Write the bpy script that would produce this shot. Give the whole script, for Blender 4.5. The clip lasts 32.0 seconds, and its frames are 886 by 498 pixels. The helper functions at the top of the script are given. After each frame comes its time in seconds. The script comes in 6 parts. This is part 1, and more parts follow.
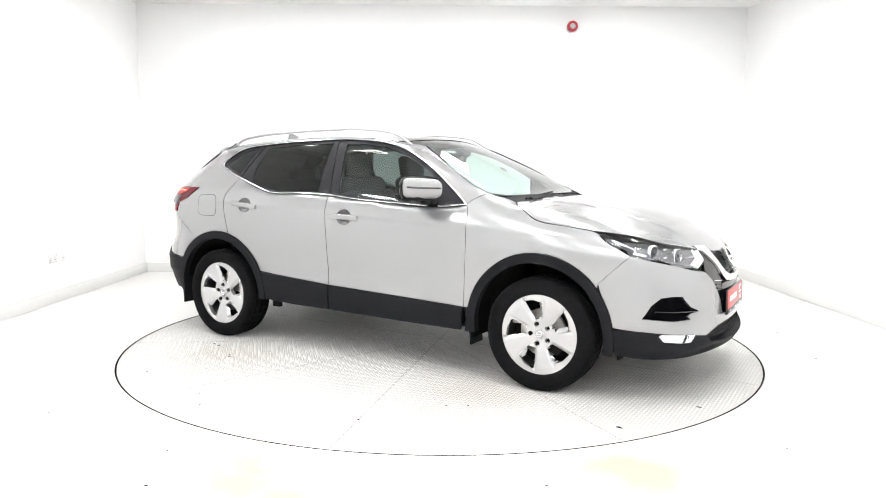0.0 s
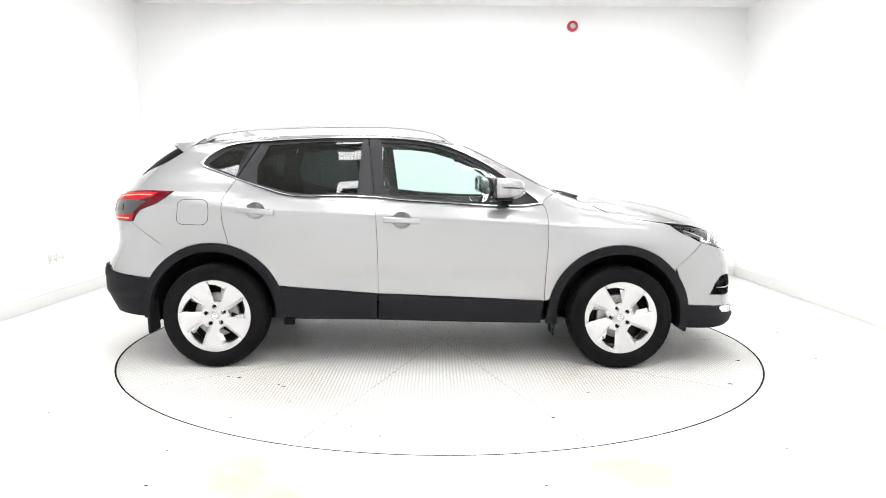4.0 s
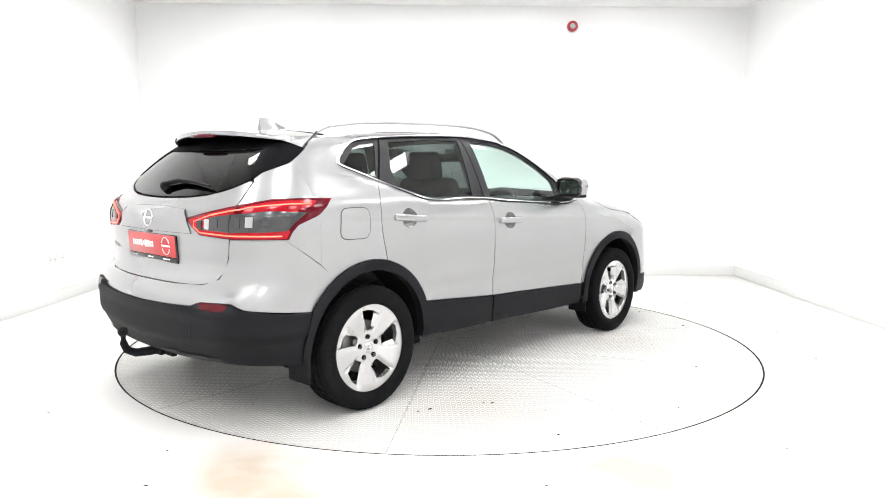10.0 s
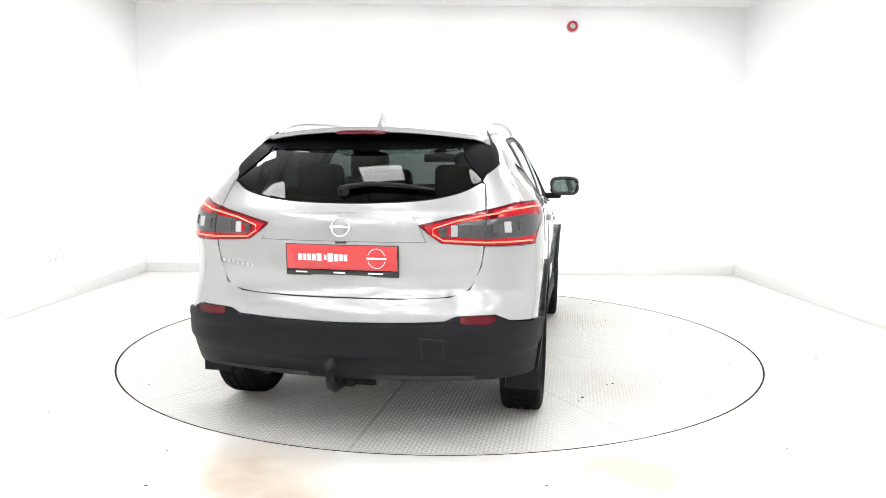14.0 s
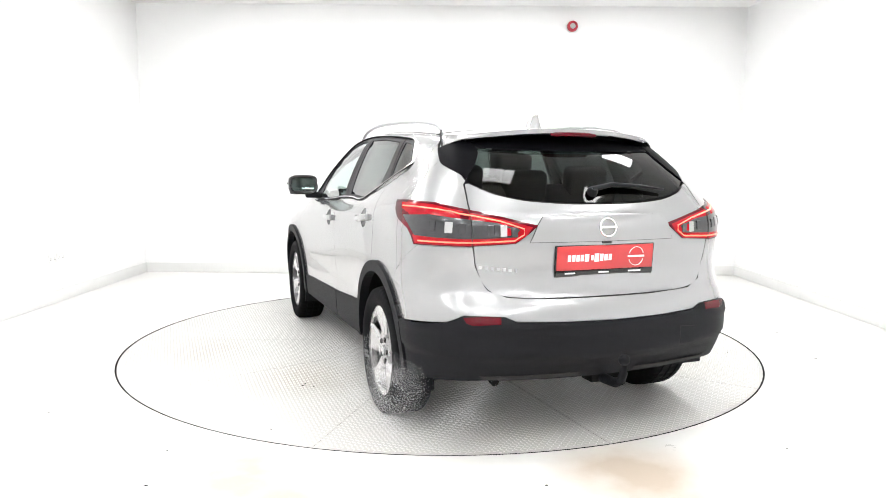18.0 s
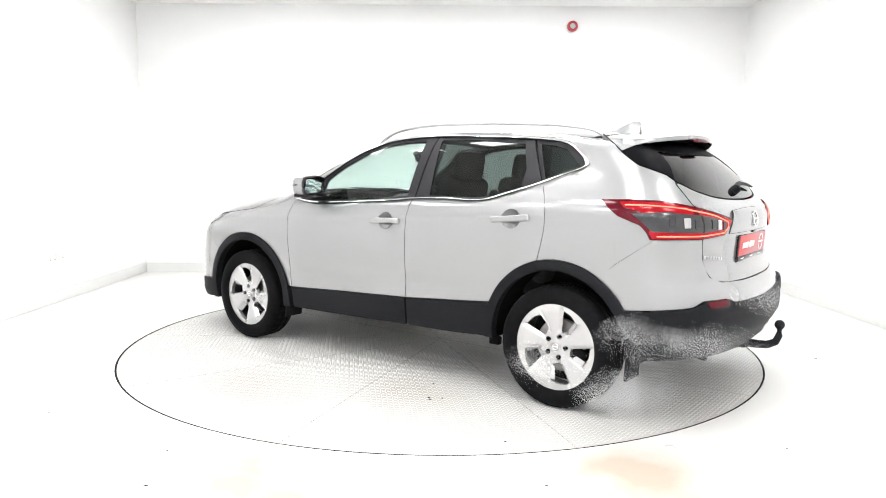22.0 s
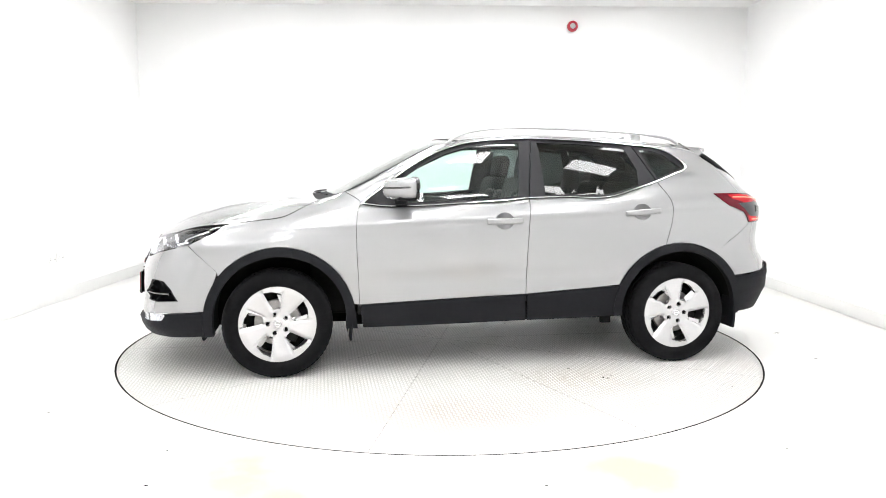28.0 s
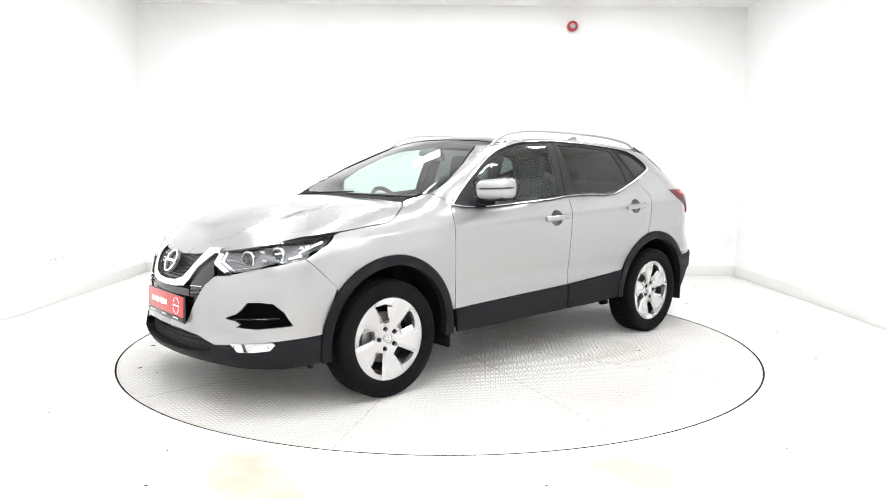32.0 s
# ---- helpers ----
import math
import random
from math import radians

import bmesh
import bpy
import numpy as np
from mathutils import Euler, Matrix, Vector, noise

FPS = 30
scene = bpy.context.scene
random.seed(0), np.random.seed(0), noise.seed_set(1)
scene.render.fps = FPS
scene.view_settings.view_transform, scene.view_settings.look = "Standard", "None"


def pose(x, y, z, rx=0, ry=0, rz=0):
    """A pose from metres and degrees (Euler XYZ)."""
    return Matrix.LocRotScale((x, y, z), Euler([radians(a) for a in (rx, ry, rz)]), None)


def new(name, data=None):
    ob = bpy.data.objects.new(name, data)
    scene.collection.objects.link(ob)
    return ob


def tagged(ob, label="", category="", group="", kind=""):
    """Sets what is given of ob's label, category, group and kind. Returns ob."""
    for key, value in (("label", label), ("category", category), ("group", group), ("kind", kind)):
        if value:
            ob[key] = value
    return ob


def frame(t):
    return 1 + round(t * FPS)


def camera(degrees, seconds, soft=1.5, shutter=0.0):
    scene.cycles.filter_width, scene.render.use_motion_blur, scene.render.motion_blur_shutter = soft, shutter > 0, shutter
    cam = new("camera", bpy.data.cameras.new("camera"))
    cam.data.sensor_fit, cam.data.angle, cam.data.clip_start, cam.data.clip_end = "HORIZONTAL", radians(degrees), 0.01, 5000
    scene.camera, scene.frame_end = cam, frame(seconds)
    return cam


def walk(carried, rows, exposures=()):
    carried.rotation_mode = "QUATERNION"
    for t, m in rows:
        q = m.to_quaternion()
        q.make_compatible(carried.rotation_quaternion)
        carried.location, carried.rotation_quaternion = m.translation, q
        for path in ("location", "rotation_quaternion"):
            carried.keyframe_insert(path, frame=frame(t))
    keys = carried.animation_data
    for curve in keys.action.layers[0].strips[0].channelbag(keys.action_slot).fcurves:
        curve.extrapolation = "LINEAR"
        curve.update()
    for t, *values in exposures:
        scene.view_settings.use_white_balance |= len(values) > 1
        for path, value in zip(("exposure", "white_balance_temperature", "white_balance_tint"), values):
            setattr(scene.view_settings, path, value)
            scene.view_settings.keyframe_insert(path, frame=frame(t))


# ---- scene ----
cam = camera(63.7, 32.0, soft=0.9)
EYE = (0.0, -5.402, 1.284)
CAM_POSE = pose(*EYE, 90 - 6.236, 0, -0.171) @ pose(0, 0, 0, 0, 0, 0.378)
walk(cam, [(0.0, CAM_POSE), (32.0, CAM_POSE)], [(0.0, 0.0), (32.0, 0.0)])

# ---- light: closed white room lit by rows of ceiling panels ----
world = bpy.data.worlds.new("world")
scene.world = world
world.use_nodes = True
world.node_tree.nodes["Background"].inputs[0].default_value = (1, 1, 1, 1)
world.node_tree.nodes["Background"].inputs[1].default_value = 0.0
PANEL_GLOW = 22.8

# ---- turning of the table and the car ----
ANGLE_0, RATE = -31.09, 7.8856
AXLE_X = 1.323
OFF = Vector((-0.152, 0.034, 0.0))
TABLE_R = 2.277


# ---- materials ----
def mat(name, color, rough=0.5, metal=0.0, coat=0.0, emit=0.0, glow=None, var=0.0, scale=8.0, bump=0.0, bscale=200.0, rvar=0.0, spec=0.5):
    """A surface with grain at two scales: var shifts the colour, bump gives fine relief, rvar uneven gloss."""
    m = bpy.data.materials.new(name)
    m.use_nodes = True
    nt = m.node_tree
    b = nt.nodes["Principled BSDF"]
    b.inputs["Base Color"].default_value = (*color, 1)
    b.inputs["Roughness"].default_value = rough
    b.inputs["Metallic"].default_value = metal
    b.inputs["Coat Weight"].default_value = coat
    b.inputs["Coat Roughness"].default_value = 0.03
    b.inputs["Specular IOR Level"].default_value = spec
    if emit:
        b.inputs["Emission Color"].default_value = (*(glow or color), 1)
        b.inputs["Emission Strength"].default_value = emit
    if var or bump or rvar:
        tc = nt.nodes.new("ShaderNodeTexCoord")
        if var or rvar:
            n1 = nt.nodes.new("ShaderNodeTexNoise")
            n1.inputs["Scale"].default_value = scale
            n1.inputs["Detail"].default_value = 6
            n1.inputs["Roughness"].default_value = 0.65
            nt.links.new(tc.outputs["Object"], n1.inputs["Vector"])
        if var:
            ramp = nt.nodes.new("ShaderNodeMapRange")
            ramp.inputs["From Min"].default_value, ramp.inputs["From Max"].default_value = 0.3, 0.7
            ramp.inputs["To Min"].default_value, ramp.inputs["To Max"].default_value = 1 - var, 1 + var
            nt.links.new(n1.outputs["Fac"], ramp.inputs["Value"])
            mix = nt.nodes.new("ShaderNodeMix")
            mix.data_type, mix.blend_type = "RGBA", "MULTIPLY"
            mix.inputs["Factor"].default_value = 1
            mix.inputs["A"].default_value = (*color, 1)
            nt.links.new(ramp.outputs["Result"], mix.inputs["B"])
            nt.links.new(mix.outputs["Result"], b.inputs["Base Color"])
        if rvar:
            rr = nt.nodes.new("ShaderNodeMapRange")
            rr.inputs["From Min"].default_value, rr.inputs["From Max"].default_value = 0.3, 0.7
            rr.inputs["To Min"].default_value, rr.inputs["To Max"].default_value = max(rough - rvar, 0.02), rough + rvar
            nt.links.new(n1.outputs["Fac"], rr.inputs["Value"])
            nt.links.new(rr.outputs["Result"], b.inputs["Roughness"])
        if bump:
            n2 = nt.nodes.new("ShaderNodeTexNoise")
            n2.inputs["Scale"].default_value = bscale
            n2.inputs["Detail"].default_value = 3
            nt.links.new(tc.outputs["Object"], n2.inputs["Vector"])
            bp = nt.nodes.new("ShaderNodeBump")
            bp.inputs["Strength"].default_value = bump
            bp.inputs["Distance"].default_value = 0.002
            nt.links.new(n2.outputs["Fac"], bp.inputs["Height"])
            nt.links.new(bp.outputs["Normal"], b.inputs["Normal"])
    return m


def glass(name, tint, gloss=1.0, low=0.045):
    """A thin pane: tinted see-through with a mirror gloss that grows at a flat angle."""
    m = bpy.data.materials.new(name)
    m.use_nodes = True
    nt = m.node_tree
    nt.nodes.remove(nt.nodes["Principled BSDF"])
    out = nt.nodes["Material Output"]
    tr = nt.nodes.new("ShaderNodeBsdfTransparent")
    tr.inputs[0].default_value = (*tint, 1)
    gl = nt.nodes.new("ShaderNodeBsdfGlossy")
    gl.inputs["Roughness"].default_value = 0.0
    gl.inputs[0].default_value = (gloss, gloss, gloss, 1)
    lw = nt.nodes.new("ShaderNodeLayerWeight")
    lw.inputs["Blend"].default_value = 0.5
    pw = nt.nodes.new("ShaderNodeMath")
    pw.operation = "POWER"
    pw.inputs[1].default_value = 4.0
    fr = nt.nodes.new("ShaderNodeMapRange")
    fr.inputs["To Min"].default_value, fr.inputs["To Max"].default_value = low, 0.95
    nt.links.new(lw.outputs["Facing"], pw.inputs[0])
    nt.links.new(pw.outputs[0], fr.inputs["Value"])
    mx = nt.nodes.new("ShaderNodeMixShader")
    nt.links.new(fr.outputs["Result"], mx.inputs[0])
    nt.links.new(tr.outputs[0], mx.inputs[1])
    nt.links.new(gl.outputs[0], mx.inputs[2])
    nt.links.new(mx.outputs[0], out.inputs[0])
    return m


def stained(name, color, stain, rough, places):
    """Painted floor: grain, scuffs and soft warm stains at given places."""
    m = mat(name, color, rough, var=0.012, scale=2.2, bump=0.05, bscale=90, rvar=0.03)
    nt = m.node_tree
    b = nt.nodes["Principled BSDF"]
    src = b.inputs["Base Color"].links[0].from_socket
    tc = nt.nodes.new("ShaderNodeTexCoord")
    ns = nt.nodes.new("ShaderNodeTexNoise")
    ns.inputs["Scale"].default_value = 3.5
    ns.inputs["Detail"].default_value = 8
    nt.links.new(tc.outputs["Object"], ns.inputs["Vector"])
    last = None
    for (x, y, rx, ry) in places:
        mp = nt.nodes.new("ShaderNodeMapping")
        mp.inputs["Location"].default_value = (-x / rx, -y / ry, 0)
        mp.inputs["Scale"].default_value = (1 / rx, 1 / ry, 1)
        nt.links.new(tc.outputs["Object"], mp.inputs[0])
        gr = nt.nodes.new("ShaderNodeTexGradient")
        gr.gradient_type = "SPHERICAL"
        nt.links.new(mp.outputs[0], gr.inputs[0])
        if last is None:
            last = gr.outputs["Fac"]
        else:
            ad = nt.nodes.new("ShaderNodeMath")
            ad.operation = "MAXIMUM"
            nt.links.new(last, ad.inputs[0])
            nt.links.new(gr.outputs["Fac"], ad.inputs[1])
            last = ad.outputs[0]
    mu = nt.nodes.new("ShaderNodeMath")
    mu.operation = "MULTIPLY"
    mr = nt.nodes.new("ShaderNodeMapRange")
    mr.inputs["From Min"].default_value, mr.inputs["From Max"].default_value = 0.25, 0.75
    mr.inputs["To Min"].default_value, mr.inputs["To Max"].default_value = 0.7, 1.9
    nt.links.new(ns.outputs["Fac"], mr.inputs["Value"])
    nt.links.new(mr.outputs["Result"], mu.inputs[0])
    nt.links.new(last, mu.inputs[1])
    mix = nt.nodes.new("ShaderNodeMix")
    mix.data_type = "RGBA"
    mix.clamp_factor = True
    nt.links.new(mu.outputs[0], mix.inputs["Factor"])
    nt.links.new(src, mix.inputs["A"])
    mix.inputs["B"].default_value = (*stain, 1)
    nt.links.new(mix.outputs["Result"], b.inputs["Base Color"])
    return m


WALL = mat("white_wall_paint", (0.92, 0.92, 0.92), 0.6, var=0.012, scale=1.2, bump=0.12, bscale=160)
SKIRT = mat("white_skirting_paint", (0.8, 0.8, 0.79), 0.4, var=0.02, scale=3)
CEIL = mat("white_ceiling_paint", (0.90, 0.90, 0.90), 0.7, var=0.01, scale=2, bump=0.1, bscale=120)
LED = mat("led_panel", (1, 1, 1), 0.5, emit=PANEL_GLOW, glow=(1.0, 1.0, 1.0))
FLOOR = stained("white_floor_paint", (0.82, 0.81, 0.79), (0.56, 0.475, 0.39), 0.3,
                [(-0.80, -2.50, 0.42, 0.50), (0.83, -2.48, 0.42, 0.50), (-0.62, -2.75, 0.30, 0.35), (1.0, -2.85, 0.35, 0.40), (0.1, -2.9, 0.6, 0.25)])
TREAD = stained("worn_white_plate_paint", (0.55, 0.54, 0.52), (0.47, 0.44, 0.40), 0.42,
                [(-0.7, 1.18, 0.5, 0.4), (0.9, -1.1, 0.5, 0.5), (-1.0, -1.2, 0.6, 0.5), (0.2, 1.7, 0.6, 0.4)])
GAP = mat("dark_gap", (0.02, 0.02, 0.02), 0.9)
PAINT = mat("silver_metallic_paint", (0.360, 0.362, 0.367), 0.25, metal=0.55, coat=1.0, var=0.02, scale=900)
BLACK = mat("black_textured_plastic", (0.0092, 0.0096, 0.0116), 0.58, var=0.12, scale=30, bump=0.25, bscale=900, spec=0.15)
GLOSSBLACK = mat("gloss_black_plastic", (0.006, 0.006, 0.007), 0.12, coat=0.3)
DEEPBLACK = mat("deep_black_plastic", (0.003, 0.003, 0.004), 0.45, spec=0.03, var=0.1, scale=40)
RUBBER = mat("tyre_rubber", (0.006, 0.006, 0.0068), 0.8, var=0.25, scale=25, bump=0.3, bscale=300, spec=0.12)
CHROME = mat("chrome", (0.85, 0.85, 0.86), 0.08, metal=1.0)
SATIN = mat("satin_aluminium", (0.52, 0.52, 0.53), 0.28, metal=1.0, var=0.02, scale=50)
ALLOY = mat("silver_alloy_paint", (0.60, 0.60, 0.605), 0.24, metal=0.7, coat=0.5, var=0.02, scale=40)
# Rim barrel darkened to stand in for the shade behind the spokes.
BARREL = mat("shaded_rim_barrel", (0.06, 0.06, 0.06), 0.5, metal=0.5, var=0.2, scale=30)
SATINBLACK = mat("satin_black_trim", (0.016, 0.016, 0.019), 0.5, spec=0.3, var=0.05, scale=60)
TREAD_UP = mat("worn_tread_paint", (0.78, 0.77, 0.75), 0.4, var=0.12, scale=2.0)
STEEL = mat("brake_steel", (0.32, 0.31, 0.30), 0.45, metal=0.9, var=0.25, scale=20)
DARKMETAL = mat("dark_underbody", (0.009, 0.009, 0.009), 0.9, spec=0.1, var=0.3, scale=10)
CLOTH = mat("dark_seat_cloth", (0.028, 0.028, 0.031), 0.9, var=0.2, scale=60, bump=0.4, bscale=500)
TRIMDARK = mat("dark_dashboard_plastic", (0.022, 0.023, 0.024), 0.6, var=0.1, scale=20)
TRIMGREY = mat("grey_headliner", (0.10, 0.10, 0.10), 0.9, var=0.05, scale=40)
PLATE_RED = mat("red_plate_plastic", (0.55, 0.03, 0.035), 0.3, coat=0.5, var=0.03, scale=20)
WHITE_INK = mat("white_ink", (0.85, 0.85, 0.85), 0.5)
GREY_INK = mat("grey_ink", (0.45, 0.45, 0.45), 0.5)
RED_LENS = mat("red_lamp_lens", (0.10, 0.002, 0.008), 0.1, spec=0.3, var=0.1, scale=60)
RED_GLOW = mat("red_lamp_light", (0.24, 0.003, 0.008), 0.15, emit=0.20, glow=(1.0, 0.012, 0.03), spec=0.3, var=0.25, scale=40)
RED_BRIGHT = mat("red_light_guide", (0.9, 0.15, 0.1), 0.3, emit=1.3, glow=(1.0, 0.17, 0.12))
SMOKE_LENS = mat("smoked_lamp_reflector", (0.05, 0.05, 0.055), 0.2, metal=0.6, coat=0.5, var=0.3, scale=20)
DRL = mat("daytime_light_guide", (0.85, 0.87, 0.9), 0.2, emit=0.5, glow=(1, 1, 1))
LAMP_IN = mat("dark_lamp_housing", (0.20, 0.20, 0.21), 0.25, metal=0.5, var=0.15, scale=40)
REFLECTOR = mat("lamp_reflector_chrome", (0.8, 0.8, 0.82), 0.12, metal=1.0)
G_FRONT = glass("green_tinted_glass", (0.78, 0.91, 0.87), low=0.05)
G_DARK = glass("privacy_glass", (0.13, 0.155, 0.15), low=0.030)
G_REAR = glass("dark_rear_glass", (0.085, 0.10, 0.096), low=0.010)
G_SCREEN = glass("windscreen_glass", (0.80, 0.92, 0.88))
G_LENS = glass("clear_lamp_lens", (0.94, 0.95, 0.96))
MIRROR = mat("tinted_mirror_glass", (0.42, 0.52, 0.50), 0.03, metal=1.0)
RED_ALARM = mat("red_alarm_plastic", (0.42, 0.012, 0.03), 0.35, coat=0.2)


# ---- mesh helpers ----
def link_mesh(name, bm, material, parent=None, label="", smooth=30):
    me = bpy.data.meshes.new(name)
    bmesh.ops.recalc_face_normals(bm, faces=bm.faces)
    bm.to_mesh(me)
    bm.free()
    me.materials.append(material)
    if smooth:
        me.polygons.foreach_set("use_smooth", [True] * len(me.polygons))
        me.set_sharp_from_angle(angle=radians(smooth))
    ob = new(name, me)
    if parent is not None:
        ob.parent = parent
    if label:
        ob["label"] = label
    return ob


def part(name, bm, material, parent, label="", smooth=35):
    return link_mesh(name, bm, material, parent, label, smooth)


def thing(name, label, category, group="", kind=""):
    ob = new(name)
    ob.empty_display_size = 0.1
    return tagged(ob, label, category, group, kind)


def box(sx, sy, sz, at=(0, 0, 0), bevel=0.0, seg=2, rot=(0, 0, 0)):
    bm = bmesh.new()
    bmesh.ops.create_cube(bm, size=1.0)
    bmesh.ops.scale(bm, vec=(sx, sy, sz), verts=bm.verts)
    if bevel:
        bmesh.ops.bevel(bm, geom=list(bm.edges), offset=bevel, segments=seg, profile=0.5, affect="EDGES")
    bmesh.ops.transform(bm, matrix=pose(*at, *rot), verts=bm.verts)
    return bm


def merge(*bms):
    out = bms[0]
    for b in bms[1:]:
        me = bpy.data.meshes.new("tmp")
        b.to_mesh(me)
        b.free()
        out.from_mesh(me)
        bpy.data.meshes.remove(me)
    return out


def lathe(profile, seg=64, axis="Y"):
    """A turned ring from (radius, along) pairs round the Y axis; open or closed by its profile."""
    bm = bmesh.new()
    rows = []
    for i in range(seg):
        a = 2 * math.pi * i / seg
        rows.append([bm.verts.new((r * math.cos(a), y, r * math.sin(a))) for r, y in profile])
    for i in range(seg):
        p, q = rows[i], rows[(i + 1) % seg]
        for j in range(len(profile) - 1):
            bm.faces.new((p[j], p[j + 1], q[j + 1], q[j]))
    bmesh.ops.remove_doubles(bm, verts=bm.verts, dist=1e-5)
    if axis == "Z":
        bmesh.ops.transform(bm, matrix=pose(0, 0, 0, 90, 0, 0), verts=bm.verts)
    if axis == "X":
        bmesh.ops.transform(bm, matrix=pose(0, 0, 0, 0, 0, 90), verts=bm.verts)
    return bm


def tube(points, radius, seg=10, closed=False, flat=1.0):
    """A round bar along points; radius may be one number or one a point."""
    bm = bmesh.new()
    pts = [Vector(p) for p in points]
    n = len(pts)
    rings = []
    up = Vector((0, 0, 1))
    for i, p in enumerate(pts):
        a = pts[(i - 1) % n] if closed or i > 0 else p
        b = pts[(i + 1) % n] if closed or i < n - 1 else p
        d = (b - a).normalized()
        side = d.cross(up)
        if side.length < 0.05:
            side = d.cross(Vector((0, 1, 0)))
        side.normalize()
        top = side.cross(d)
        r = radius[i] if isinstance(radius, (list, tuple)) else radius
        rings.append([bm.verts.new(p + r * (math.cos(2 * math.pi * k / seg) * side + flat * math.sin(2 * math.pi * k / seg) * top)) for k in range(seg)])
    for i in range(n if closed else n - 1):
        p, q = rings[i], rings[(i + 1) % n]
        for k in range(seg):
            bm.faces.new((p[k], p[(k + 1) % seg], q[(k + 1) % seg], q[k]))
    if not closed:
        bm.faces.new(rings[0][::-1])
        bm.faces.new(rings[-1])
    return bm


def spline(points, step=0.03, closed=True):
    """A curve through points; a point with a third value is a sharp corner."""
    pts = [(p[0], p[1]) for p in points]
    sharp = [len(p) > 2 for p in points]
    n, out = len(pts), []
    for i in range(n if closed else n - 1):
        p1, p2 = np.array(pts[i]), np.array(pts[(i + 1) % n])
        p0 = np.array(pts[i - 1]) if (closed or i > 0) else p1
        p3 = np.array(pts[(i + 2) % n]) if (closed or i < n - 2) else p2
        l = float(np.linalg.norm(p2 - p1))
        t1 = (p2 - p1) if sharp[i] else (p2 - p0) * l / max(float(np.linalg.norm(p2 - p1) + np.linalg.norm(p1 - p0)), 1e-9)
        t2 = (p2 - p1) if sharp[(i + 1) % n] else (p3 - p1) * l / max(float(np.linalg.norm(p3 - p2) + l), 1e-9)
        k = max(1, int(math.ceil(l / step)))
        for j in range(k):
            s = j / k
            out.append(p1 * (2 * s**3 - 3 * s**2 + 1) + t1 * (s**3 - 2 * s**2 + s) + p2 * (3 * s**2 - 2 * s**3) + t2 * (s**3 - s**2))
    if not closed:
        out.append(np.array(pts[-1]))
    return np.array(out)


# ---- the car's skin: one smooth closed surface on which all panels lie ----
XS = np.array([-2.2, -1.75, -1.32, -0.8, -0.25, 0.4, 0.85, 1.32, 1.75, 2.3])
ZS = np.array([0.15, 0.33, 0.5, 0.7, 0.85, 0.95, 1.03, 1.11, 1.2, 1.32, 1.42, 1.50, 1.62])
HALF = np.array([
    [0.74, 0.83, 0.84, 0.83, 0.83, 0.83, 0.83, 0.84, 0.82, 0.74],
    [0.78, 0.860, 0.868, 0.855, 0.852, 0.853, 0.858, 0.868, 0.852, 0.77],
    [0.80, 0.876, 0.882, 0.866, 0.862, 0.864, 0.868, 0.880, 0.866, 0.79],
    [0.80, 0.878, 0.888, 0.876, 0.872, 0.873, 0.878, 0.887, 0.868, 0.79],
    [0.80, 0.877, 0.888, 0.882, 0.880, 0.880, 0.883, 0.888, 0.860, 0.77],
    [0.80, 0.876, 0.888, 0.882, 0.880, 0.878, 0.873, 0.845, 0.79, 0.70],
    [0.79, 0.872, 0.884, 0.874, 0.866, 0.857, 0.838, 0.775, 0.70, 0.60],
    [0.78, 0.856, 0.866, 0.843, 0.830, 0.812, 0.775, 0.66, 0.55, 0.50],
    [0.72, 0.790, 0.800, 0.782, 0.774, 0.755, 0.715, 0.60, 0.5, 0.45],
    [0.63, 0.687, 0.724, 0.729, 0.724, 0.702, 0.64, 0.55, 0.45, 0.4],
    [0.55, 0.605, 0.661, 0.681, 0.678, 0.652, 0.57, 0.5, 0.4, 0.35],
    [0.50, 0.545, 0.606, 0.636, 0.635, 0.606, 0.51, 0.45, 0.35, 0.3],
    [0.44, 0.470, 0.520, 0.560, 0.560, 0.510, 0.42, 0.4, 0.3, 0.25]])


GREENHOUSE = (0.73092, -0.02662, -0.03285, -0.03192, -0.01349, -0.43330, -0.07045, -0.15670)


def hermite(xs, table, x):
    """Smooth values between the columns of table (last axis) at x."""
    i = np.clip(np.searchsorted(xs, x) - 1, 0, len(xs) - 2)
    s = np.gradient(table, xs, axis=-1)
    h = xs[i + 1] - xs[i]
    t = np.clip((x - xs[i]) / h, 0, 1)
    a, b, c, d = 2 * t**3 - 3 * t**2 + 1, t**3 - 2 * t**2 + t, 3 * t**2 - 2 * t**3, t**3 - t**2
    return table[..., i] * a + s[..., i] * b * h + table[..., i + 1] * c + s[..., i + 1] * d * h


